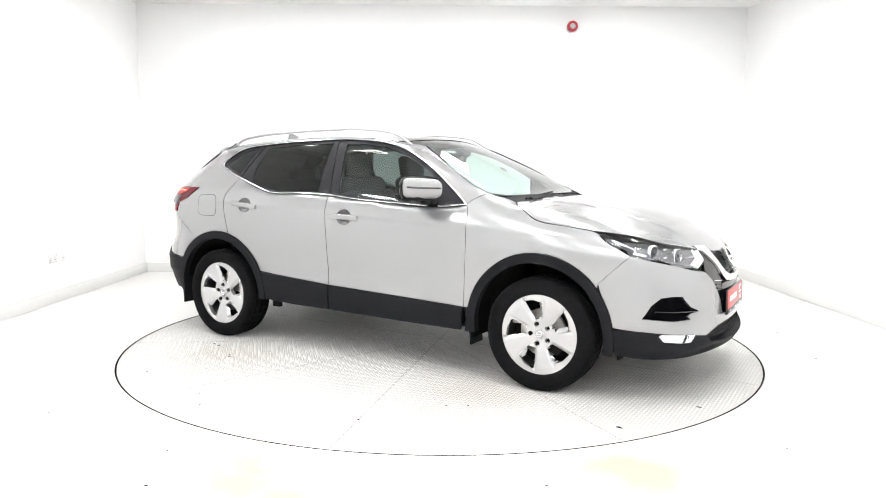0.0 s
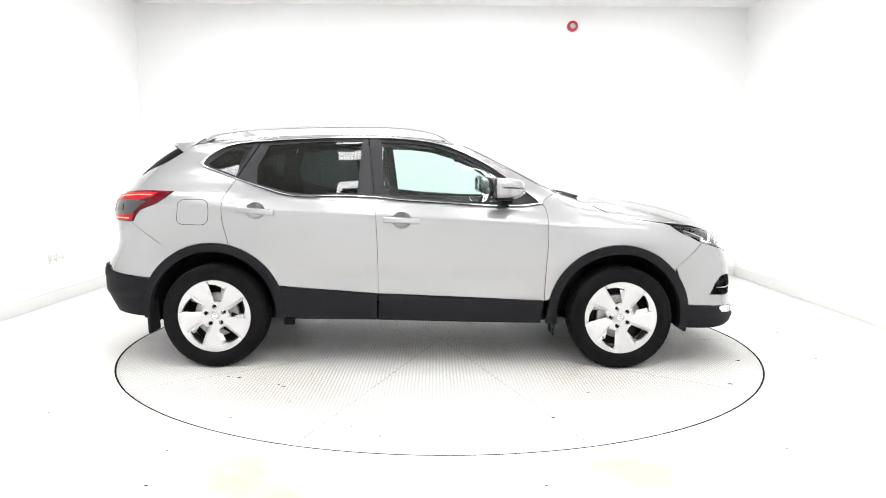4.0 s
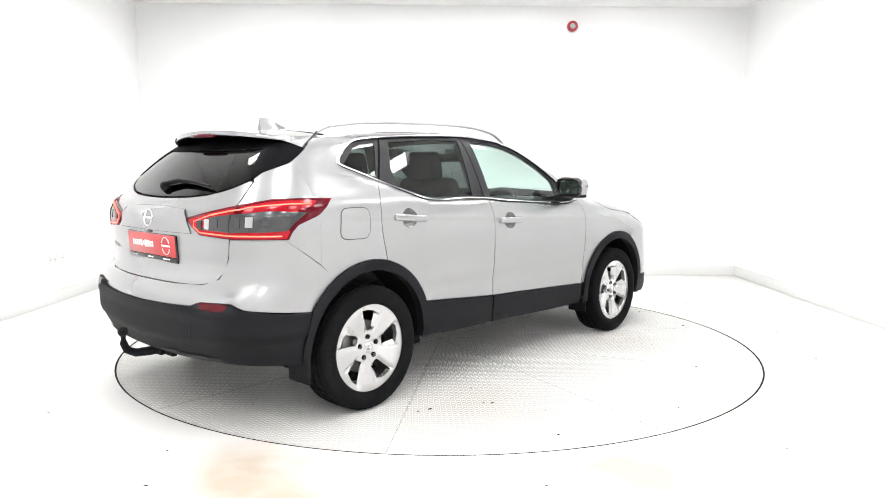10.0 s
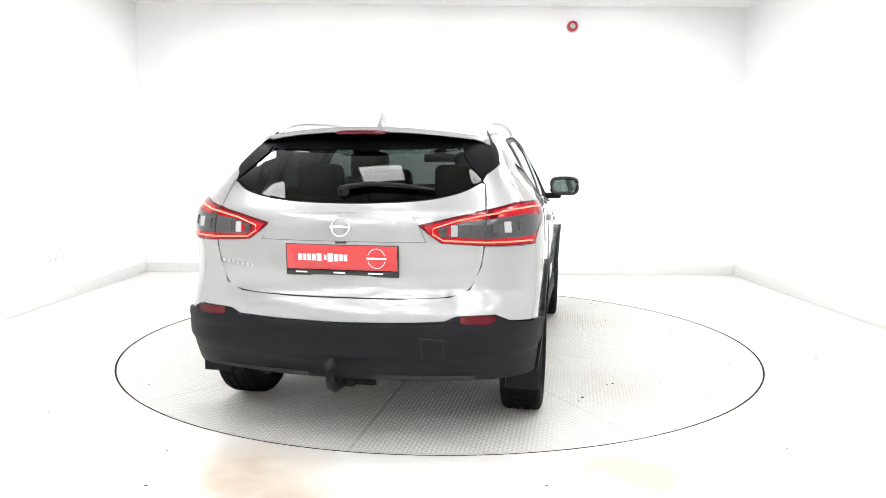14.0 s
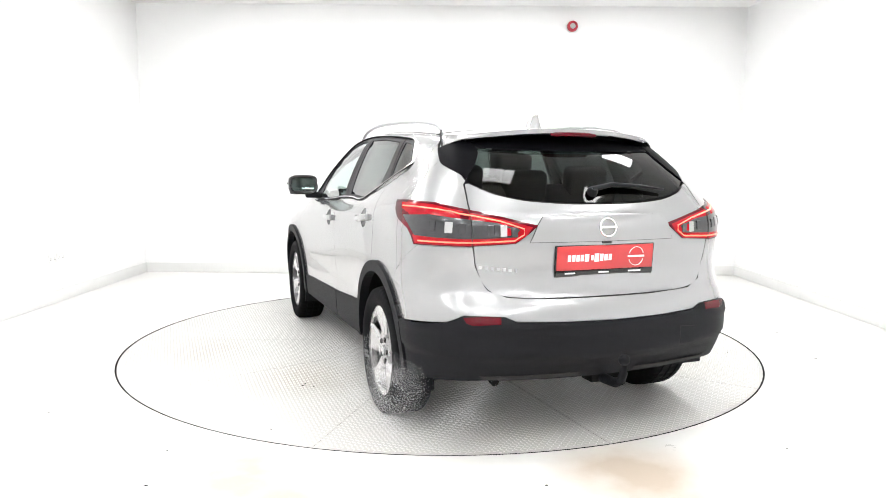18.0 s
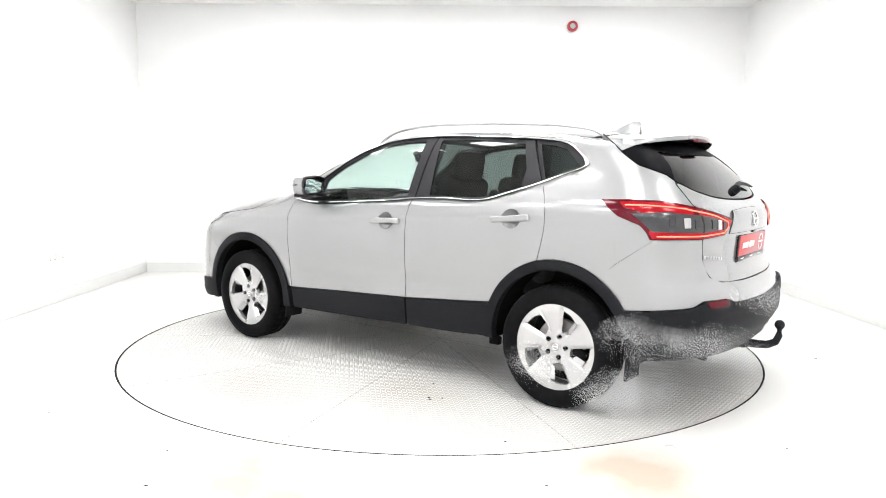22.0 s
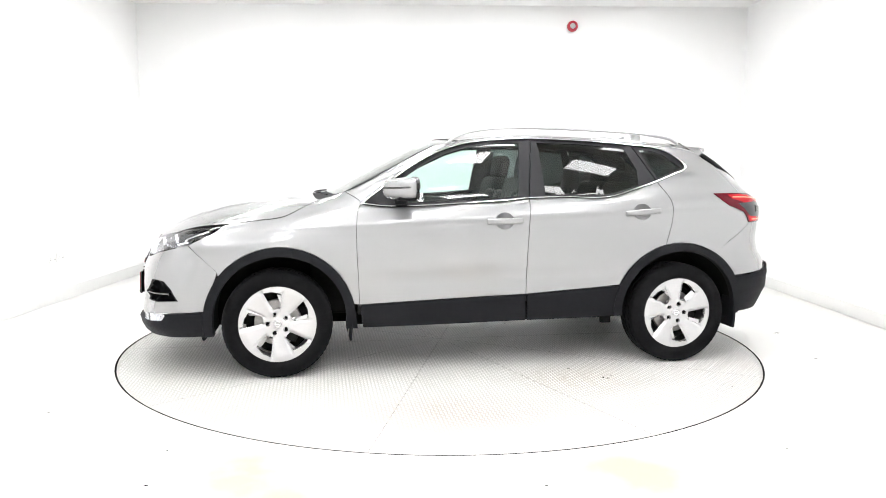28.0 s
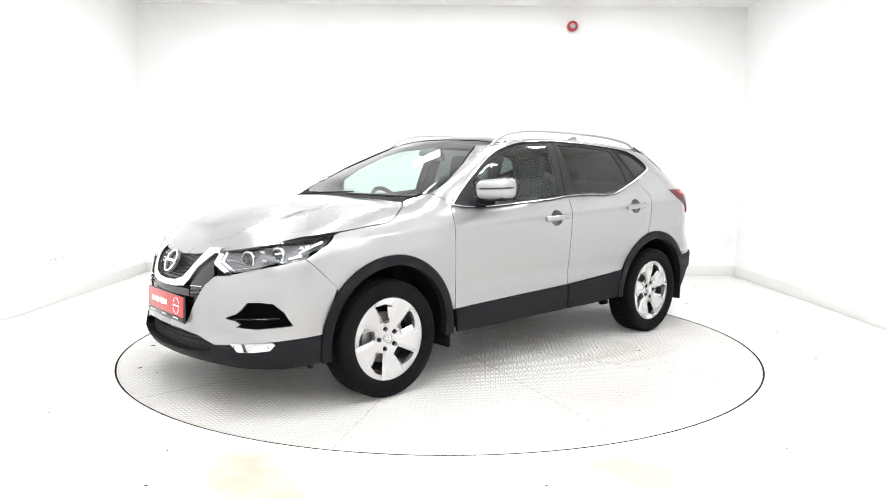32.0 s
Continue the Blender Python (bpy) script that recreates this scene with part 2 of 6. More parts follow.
def half_width(x, z):
    rows = hermite(XS, HALF, x)
    i = np.clip(np.searchsorted(ZS, z) - 1, 0, len(ZS) - 2)
    g = np.gradient(rows, ZS, axis=0)
    k = np.arange(len(x))
    h = ZS[i + 1] - ZS[i]
    t = np.clip((z - ZS[i]) / h, 0, 1)
    a, b, c, d = 2 * t**3 - 3 * t**2 + 1, t**3 - 2 * t**2 + t, 3 * t**2 - 2 * t**3, t**3 - t**2
    y = rows[i, k] * a + g[i, k] * b * h + rows[i + 1, k] * c + g[i + 1, k] * d * h
    # above the belt the side glass is one even barrel
    q = z - 1.3
    c = GREENHOUSE
    barrel = c[0] + x * (c[1] + x * (c[2] + x * (c[3] + x * c[4]))) + q * (c[5] + x * (c[6] + x * c[7])) - 0.36 * q * q
    w = np.clip((z - np.interp(x, (-1.35, -1.18, -0.85, -0.3, 0.5), (1.25, 1.20, 1.10, 1.09, 1.04))) / 0.04, 0, 1)
    w = w * np.clip((x + 1.62) / 0.25, 0, 1) * np.clip((0.85 - x) / 0.2, 0, 1)
    w = w * w * (3 - 2 * w)
    return y * (1 - w) + barrel * w


TOP_X = np.array([-2.4, -1.95, -1.7, -1.4, -1.1, -0.7, -0.3, 0.0, 0.12, 0.25, 0.5, 0.8, 0.98, 1.06, 1.25, 1.45, 1.65, 1.85, 2.0, 2.12, 2.22, 2.4])
TOP_Z = np.array([1.40, 1.475, 1.497, 1.521, 1.542, 1.558, 1.558, 1.547, 1.537, 1.507, 1.408, 1.255, 1.148, 1.125, 1.125, 1.108, 1.07, 1.01, 0.955, 0.905, 0.855, 0.75])
CROWN_X = np.array([-2.4, -1.9, -1.0, 0.0, 0.3, 0.7, 1.0, 1.2, 1.6, 2.0, 2.4])
CROWN = np.array([0.16, 0.15, 0.125, 0.13, 0.16, 0.12, 0.06, 0.10, 0.16, 0.16, 0.14])
REAR_Z = np.array([0.15, 0.36, 0.45, 0.56, 0.62, 0.66, 0.695, 0.73, 0.80, 0.95, 1.05, 1.10, 1.15, 1.25, 1.35, 1.43, 1.55])
REAR_X = np.array([-2.00, -2.12, -2.165, -2.175, -2.172, -2.160, -2.142, -2.114, -2.091, -2.095, -2.09, -2.065, -2.02, -1.93, -1.835, -1.76, -1.65])
FRONT_Z = np.array([0.15, 0.24, 0.30, 0.36, 0.45, 0.55, 0.65, 0.72, 0.80, 0.88, 0.95, 1.05])
FRONT_X = np.array([2.14, 2.21, 2.27, 2.265, 2.25, 2.25, 2.24, 2.225, 2.205, 2.18, 2.14, 2.06])


def smax(a, b, r):
    h = np.maximum(r - np.abs(a - b), 0)
    return np.maximum(a, b) + h * h / (4 * r)


def shoulder(x):
    """Height of the shoulder line along the body side."""
    return 0.990 - 0.045 * x


def crease(x, z):
    """The shoulder line along the doors and the hollow above the sills."""
    line = shoulder(x)
    fade = np.clip((1.75 - np.abs(x)) / 0.5, 0, 1)
    up = np.where(z > line, np.exp(-((z - line) / 0.032) ** 2), np.exp(-((z - line) / 0.018) ** 2))
    low = np.exp(-((z - 0.60) / 0.055) ** 2) * np.clip((0.95 - np.abs(x + 0.05)) / 0.3, 0, 1)
    return 0.0045 * up * fade - 0.007 * low


def skin(x, y, z):
    """Below 0 inside the car's skin."""
    ay = np.abs(y)
    side = ay - half_width(x, z) - crease(x, z)
    hc = ay - (0.50 - 0.14 * (x - 1.1))
    hood = 0.007 * np.where(hc > 0, np.exp(-(hc / 0.025) ** 2), np.exp(-(hc / 0.10) ** 2)) * np.clip((x - 1.12) / 0.15, 0, 1) * np.clip((2.08 - x) / 0.25, 0, 1)
    top = (z - hood - (hermite(TOP_X, TOP_Z, x) - hermite(CROWN_X, CROWN, x) * y * y)) * 0.9
    front = x - (hermite(FRONT_Z, FRONT_X, z) - 0.30 * y * y - 0.10 * y**4)
    rear = (hermite(REAR_Z, REAR_X, z) + np.where(z > 1.1, 0.15, 0.13) * y * y + 0.14 * y**4) - x
    f = smax(side, top, 0.07)
    f = smax(f, front, 0.18)
    return smax(f, rear, 0.20)


def skin_normal(p):
    e = 2e-3
    x, y, z = p.T
    g = np.stack([skin(x + e, y, z) - skin(x - e, y, z), skin(x, y + e, z) - skin(x, y - e, z), skin(x, y, z + e) - skin(x, y, z - e)], 1)
    return g / np.linalg.norm(g, axis=1, keepdims=True)


def ray_of(mode, u, v):
    """Start and way of the rays that lay a flat outline (u, v) on the skin."""
    o = np.zeros_like(u)
    if mode in ("left", "right"):
        s = 1 if mode == "left" else -1
        return np.stack([u, o + 1.2 * s, v], 1), np.stack([o, o - s, o], 1), 1.2
    if mode == "top":
        return np.stack([u, v, o + 1.8], 1), np.stack([o, o, o - 1], 1), 1.4
    if mode == "front":
        return np.stack([o + 2.6, u, v], 1), np.stack([o - 1, o, o], 1), 1.8
    if mode == "rear":
        return np.stack([o - 2.6, u, v], 1), np.stack([o + 1, o, o], 1), 1.8
    c = 1.15 if mode == "wrapf" else -1.15
    s = 1 if mode == "wrapf" else -1
    d = np.stack([s * np.cos(u), np.sin(u), o], 1)
    return np.stack([o + c, o, v], 1) + d * 1.6, -d, 1.6


def cast(mode, uv):
    uv = np.asarray(uv, float)
    o, d, far = ray_of(mode, uv[:, 0], uv[:, 1])
    ts = np.linspace(0, far, 50)
    lo = np.zeros(len(uv))
    found = np.zeros(len(uv), bool)
    for t in ts[1:]:
        q = o + d * t
        inside = skin(*q.T) < 0
        hit = inside & ~found
        lo[hit] = t - ts[1]
        found |= inside
    lo[~found] = far * 0.9
    hi = lo + ts[1]
    for _ in range(16):
        m = (lo + hi) / 2
        q = o + d * m[:, None]
        inside = skin(*q.T) < 0
        hi = np.where(inside, m, hi)
        lo = np.where(inside, lo, m)
    return o + d * hi[:, None]


def flat(mode, p):
    """The outline (u, v) of points p on the skin, in another way of laying."""
    p = np.asarray(p, float)
    if mode in ("left", "right"):
        return p[:, [0, 2]]
    if mode == "top":
        return p[:, [0, 1]]
    if mode in ("front", "rear"):
        return p[:, [1, 2]]
    c = 1.15 if mode == "wrapf" else -1.15
    s = 1 if mode == "wrapf" else -1
    return np.stack([np.arctan2(p[:, 1], s * (p[:, 0] - c)), p[:, 2]], 1)


def inside_loops(pts, loops):
    c = np.zeros(len(pts), bool)
    for lp in loops:
        a, b = lp, np.roll(lp, -1, 0)
        for (x1, y1), (x2, y2) in zip(a, b):
            if y1 == y2:
                continue
            k = (pts[:, 1] >= min(y1, y2)) & (pts[:, 1] < max(y1, y2))
            c ^= k & (pts[:, 0] < (x2 - x1) * (pts[:, 1] - y1) / (y2 - y1) + x1)
    return c


def inset(lp, g):
    """A loop moved inwards by g."""
    a, b = np.roll(lp, 1, 0), np.roll(lp, -1, 0)
    d1, d2 = lp - a, b - lp
    n1 = np.stack([-d1[:, 1], d1[:, 0]], 1) / np.maximum(np.linalg.norm(d1, axis=1, keepdims=True), 1e-9)
    n2 = np.stack([-d2[:, 1], d2[:, 0]], 1) / np.maximum(np.linalg.norm(d2, axis=1, keepdims=True), 1e-9)
    n = n1 + n2
    n /= np.maximum((n * n).sum(1, keepdims=True) / 2, 0.5)
    area = ((lp[:, 0] * b[:, 1] - b[:, 0] * lp[:, 1]).sum())
    return lp + n * g * (1 if area > 0 else -1)


from mathutils.geometry import delaunay_2d_cdt

FOLD_STEPS = (-0.052, -0.036, -0.024, -0.014, -0.006, 0.001, 0.008, 0.015, 0.023, 0.032, 0.042, 0.055)


def sheet(loops, res, fold=None):
    """Triangles over the area between loops (the first is the outer one, the rest are holes), finer along a fold."""
    lo, hi = loops[0].min(0), loops[0].max(0)
    gx, gy = np.meshgrid(np.arange(lo[0] + res / 2, hi[0], res), np.arange(lo[1] + res / 2, hi[1], res))
    gx = gx + (np.arange(gy.shape[0])[:, None] % 2) * res / 2
    g = np.stack([gx.ravel(), gy.ravel()], 1)
    if fold is not None:
        g = g[np.abs(g[:, 1] - fold(g[:, 0])) > 0.062]
        fx = np.arange(lo[0] + 0.01, hi[0], 0.025)
        g = np.concatenate([g] + [np.stack([fx + 0.0125 * (k % 2), fold(fx) + d], 1) for k, d in enumerate(FOLD_STEPS)])
    g = g[inside_loops(g, loops)]
    b = np.concatenate(loops)
    if len(g):
        near = np.array([np.min(((b - q) ** 2).sum(1)) for q in g])
        g = g[near > (0.45 * res if fold is None else 0.007) ** 2]
    edges, k = [], 0
    for lp in loops:
        edges += [(k + i, k + (i + 1) % len(lp)) for i in range(len(lp))]
        k += len(lp)
    v = np.concatenate([b, g]) if len(g) else b
    r = delaunay_2d_cdt([Vector(q) for q in v], edges, [], 0, 1e-7)
    uv = np.array([tuple(q) for q in r[0]])
    tri = np.array([f for f in r[2]])
    mid = uv[tri].mean(1)
    return uv, tri[inside_loops(mid, loops)]


def panel(name, loops, mode, material, parent, label="", off=0.0, depth=0.018, gap=0.0017, res=0.035, step=0.03, shape=None, fold=None):
    """A sheet of the skin inside the outline, with folded edges. loops: (u, v) outlines; off: how far proud."""
    ls = []
    for i, lp in enumerate(loops):
        l = spline(lp, step) if isinstance(lp, list) else np.asarray(lp, float)
        ls.append(inset(l, gap if i == 0 else -gap) if gap else l)
    uv, tri = sheet(ls, res, fold)
    p = cast(mode, uv)
    n = skin_normal(p)
    d = off if shape is None else off + shape(p, uv)
    p = p + n * (d[:, None] if isinstance(d, np.ndarray) else d)
    if shape is not None:
        # normals of the shaped sheet
        fn = np.cross(p[tri[:, 1]] - p[tri[:, 0]], p[tri[:, 2]] - p[tri[:, 0]])
        acc = np.zeros_like(p)
        for k in range(3):
            np.add.at(acc, tri[:, k], fn)
        acc *= np.sign((acc * n).sum(1, keepdims=True))
        n = acc / np.maximum(np.linalg.norm(acc, axis=1, keepdims=True), 1e-12)
    return sheet_mesh(name, p, n, tri, material, parent, label, depth)


def sheet_mesh(name, p, n, tri, material, parent, label="", depth=0.018, dark_edge=True):
    fn = np.cross(p[tri[:, 1]] - p[tri[:, 0]], p[tri[:, 2]] - p[tri[:, 0]])
    flip = (fn * n[tri[:, 0]]).sum(1) < 0
    tri = np.where(flip[:, None], tri[:, [0, 2, 1]], tri)
    verts, faces, normals = [p], [tuple(t) for t in tri.tolist()], [n[t] for t in tri]
    if depth:
        e = {}
        for a, b, c in tri.tolist():
            for q in ((a, b), (b, c), (c, a)):
                e[q] = e.get(q, 0) + 1
        edge = [q for q in e if (q[1], q[0]) not in e]
        ring = sorted({i for q in edge for i in q})
        at = {i: k for k, i in enumerate(ring)}
        base = len(p)
        verts += [p[ring], p[ring] - n[ring] * depth]
        m = len(ring)
        for a, b in edge:
            faces.append((base + at[b], base + at[a], base + m + at[a], base + m + at[b]))
            ab = p[b] - p[a]
            o = np.cross(ab, n[a])
            o = o / max(np.linalg.norm(o), 1e-12)
            normals.append(np.stack([o] * 4))
    v = np.concatenate(verts)
    me = bpy.data.meshes.new(name)
    me.from_pydata(v.tolist(), [], faces)
    me.polygons.foreach_set("use_smooth", [True] * len(me.polygons))
    me.normals_split_custom_set(np.concatenate(normals).tolist())
    me.materials.append(material)
    # Silver folded edges coloured dark, standing in for the shade deep in shut lines.
    if depth and material is PAINT and dark_edge:
        me.materials.append(GAP)
        me.polygons.foreach_set("material_index", [0] * len(tri) + [1] * (len(faces) - len(tri)))
    ob = new(name, me)
    ob.parent = parent
    if label:
        ob["label"] = label
    return ob


def on(mode, pts, off=0.0):
    """Places on the skin under an outline."""
    p = cast(mode, np.array([(q[0], q[1]) for q in pts], float))
    return p + skin_normal(p) * off


def ribbon(name, pts3, radius, material, parent, label="", closed=False, flat_=0.5, seg=8):
    return part(name, tube([tuple(q) for q in pts3], radius, seg, closed, flat_), material, parent, label, 50)


# ---- room ----
RX, RY0, RY1, RZ = 3.71, -7.4, 3.50, 3.28


def build_room():
    # floor: one slab with a round pit for the table
    bm = bmesh.new()
    n, r = 144, TABLE_R + 0.012
    inner, low, outer = [], [], []
    for i in range(n):
        a = 2 * math.pi * i / n
        c, s = math.cos(a), math.sin(a)
        inner.append(bm.verts.new((r * c, r * s, 0)))
        low.append(bm.verts.new((r * c, r * s, -0.06)))
        k = min((RX + 0.1) / max(abs(c), 1e-9), ((RY1 + 0.1) if s > 0 else (-RY0 + 0.1)) / max(abs(s), 1e-9))
        outer.append(bm.verts.new((k * c, k * s, 0)))
    for cx, cy in ((RX + .1, RY1 + .1), (-RX - .1, RY1 + .1), (-RX - .1, RY0 - .1), (RX + .1, RY0 - .1)):
        v = min(outer, key=lambda q: (q.co.x - cx) ** 2 + (q.co.y - cy) ** 2)
        v.co = (cx, cy, 0)
    for i in range(n):
        j = (i + 1) % n
        bm.faces.new((inner[i], outer[i], outer[j], inner[j]))
        bm.faces.new((inner[j], low[j], low[i], inner[i]))
    bm.faces.new(low)
    f = link_mesh("floor", bm, FLOOR, smooth=0)
    f.data.materials.append(GAP)
    for p in f.data.polygons:
        if p.center.z < -0.01:
            p.material_index = 1
    tagged(f, "white painted concrete floor with pale rust stains", "floor", kind="structure")
    t = 0.12
    w = link_mesh("wall_back", box(2 * RX + 2 * t, t, RZ, (0, RY1 + t / 2, RZ / 2)), WALL, smooth=0)
    tagged(w, "plain bright white painted plaster wall", "wall", kind="structure")
    w = link_mesh("wall_left", box(t, RY1 - RY0, RZ, (-RX - t / 2, (RY0 + RY1) / 2, RZ / 2)), WALL, smooth=0)
    tagged(w, "plain bright white painted plaster wall", "wall", kind="structure")
    w = link_mesh("wall_right", box(t, RY1 - RY0, RZ, (RX + t / 2, (RY0 + RY1) / 2, RZ / 2)), WALL, smooth=0)
    tagged(w, "plain bright white painted plaster wall", "wall", kind="structure")
    # Unseen wall behind the camera, added to close the white room.
    w = link_mesh("wall_front_unseen", box(2 * RX + 2 * t, t, RZ, (0, RY0 - t / 2, RZ / 2)), WALL, smooth=0)
    tagged(w, "plain bright white painted plaster wall", "wall", kind="structure")
    c = link_mesh("ceiling", box(2 * RX + 2 * t, RY1 - RY0 + 2 * t, 0.1, (0, (RY0 + RY1) / 2, RZ + 0.05)), CEIL, smooth=0)
    tagged(c, "white painted ceiling", "ceiling", kind="structure")
    # skirting boards with a rounded upper edge, butted in the corners
    h, d = 0.12, 0.018
    for name, sx, sy, at in (("baseboard_back", 2 * RX - 2 * d, d, (0, RY1 - d / 2)), ("baseboard_left", d, RY1 - RY0, (-RX + d / 2, (RY0 + RY1) / 2)),
                             ("baseboard_right", d, RY1 - RY0, (RX - d / 2, (RY0 + RY1) / 2))):
        b = link_mesh(name, box(sx, sy, h, (*at, h / 2), bevel=0.006), SKIRT)
        tagged(b, "white painted skirting board", "baseboard", kind="structure")
    # ceiling light panels
    for i, x in enumerate((-2.2, -0.73, 0.73, 2.2)):
        for j, y in enumerate((-6.2, -4.8, -3.4, -2.0, -0.6, 0.8, 2.2)):
            lamp = thing("ceiling_light", "square white LED ceiling panel, lit", "ceiling light", "ceiling light panels")
            lamp.location = (x, y, RZ)
            fr = merge(box(0.52, 0.02, 0.02, (0, 0.25, -0.01), 0.002, 1), box(0.52, 0.02, 0.02, (0, -0.25, -0.01), 0.002, 1),
                       box(0.02, 0.48, 0.02, (0.25, 0, -0.01), 0.002, 1), box(0.02, 0.48, 0.02, (-0.25, 0, -0.01), 0.002, 1))
            part("frame", fr, SKIRT, lamp)
            part("diffuser", box(0.478, 0.40, 0.008, (0, 0, -0.008)), LED, lamp, "glowing white diffuser", 0)
    # alarm sounder on the back wall
    al = thing("alarm_sounder", "small red round alarm sounder with grey centre on the wall", "alarm")
    al.matrix_basis = pose(1.575, RY1, 3.035)
    part("base", lathe([(0.0, -0.001), (0.070, -0.001), (0.070, -0.018), (0.066, -0.022), (0.0, -0.022)], 40), SKIRT, al)
    part("body", lathe([(0.064, -0.022), (0.064, -0.060), (0.056, -0.074), (0.036, -0.076), (0.034, -0.060), (0.0, -0.060)], 40), RED_ALARM, al, "red plastic ring")
    part("grille", lathe([(0.0, -0.072), (0.030, -0.070), (0.033, -0.061)], 32), GREY_INK, al, "grey centre cap")
    # sockets on the left wall
    for y, wd in ((1.356, 0.118), (1.506, 0.146)):
        so = thing("wall_socket", "white plastic wall socket plate", "socket", "wall sockets")
        so.matrix_basis = pose(-RX, y, 0.43)
        part("plate", box(0.010, wd, 0.086, (0.0055, 0, 0), 0.003), SKIRT, so)
        part("backbox", box(0.02, wd - 0.012, 0.074, (0.0, 0, 0)), GREY_INK, so)
        for k in range(1 if wd < 0.1 else 2):
            yy = 0 if wd < 0.1 else (-0.035 + 0.07 * k)
            part("rocker", box(0.004, 0.014, 0.022, (0.0115, yy, 0.022), 0.001), WHITE_INK, so)
            for q in (-0.011, 0.011):
                part("slot", box(0.0012, 0.006, 0.004, (0.0108, yy + q, -0.012)), GAP, so)
            part("slot", box(0.0012, 0.004, 0.008, (0.0108, yy, 0.002)), GAP, so)
    # small dark debris and chips on the floor
    rnd = random.Random(5)
    for x, y, s in ((2.72, 0.25, 0.03), (2.62, -0.55, 0.022), (-2.07, -1.74, 0.012), (-1.25, -2.25, 0.014), (-1.2, -2.61, 0.016), (0.44, -2.59, 0.012), (1.63, -2.18, 0.01)):
        bm = bmesh.new()
        vs = [bm.verts.new((x + s * rnd.uniform(0.5, 1) * math.cos(a), y + 0.45 * s * rnd.uniform(0.4, 1) * math.sin(a), 0.0005)) for a in np.linspace(0, 2 * math.pi, 8)[:-1]]
        top = bm.verts.new((x, y, 0.004))
        for a, b in zip(vs, vs[1:] + vs[:1]):
            bm.faces.new((a, b, top))
        bm.faces.new(vs[::-1])
        tagged(link_mesh("floor_chip", bm, DARKMETAL), "small dark chip of dirt on the white floor", "debris", "floor chips")


build_room()


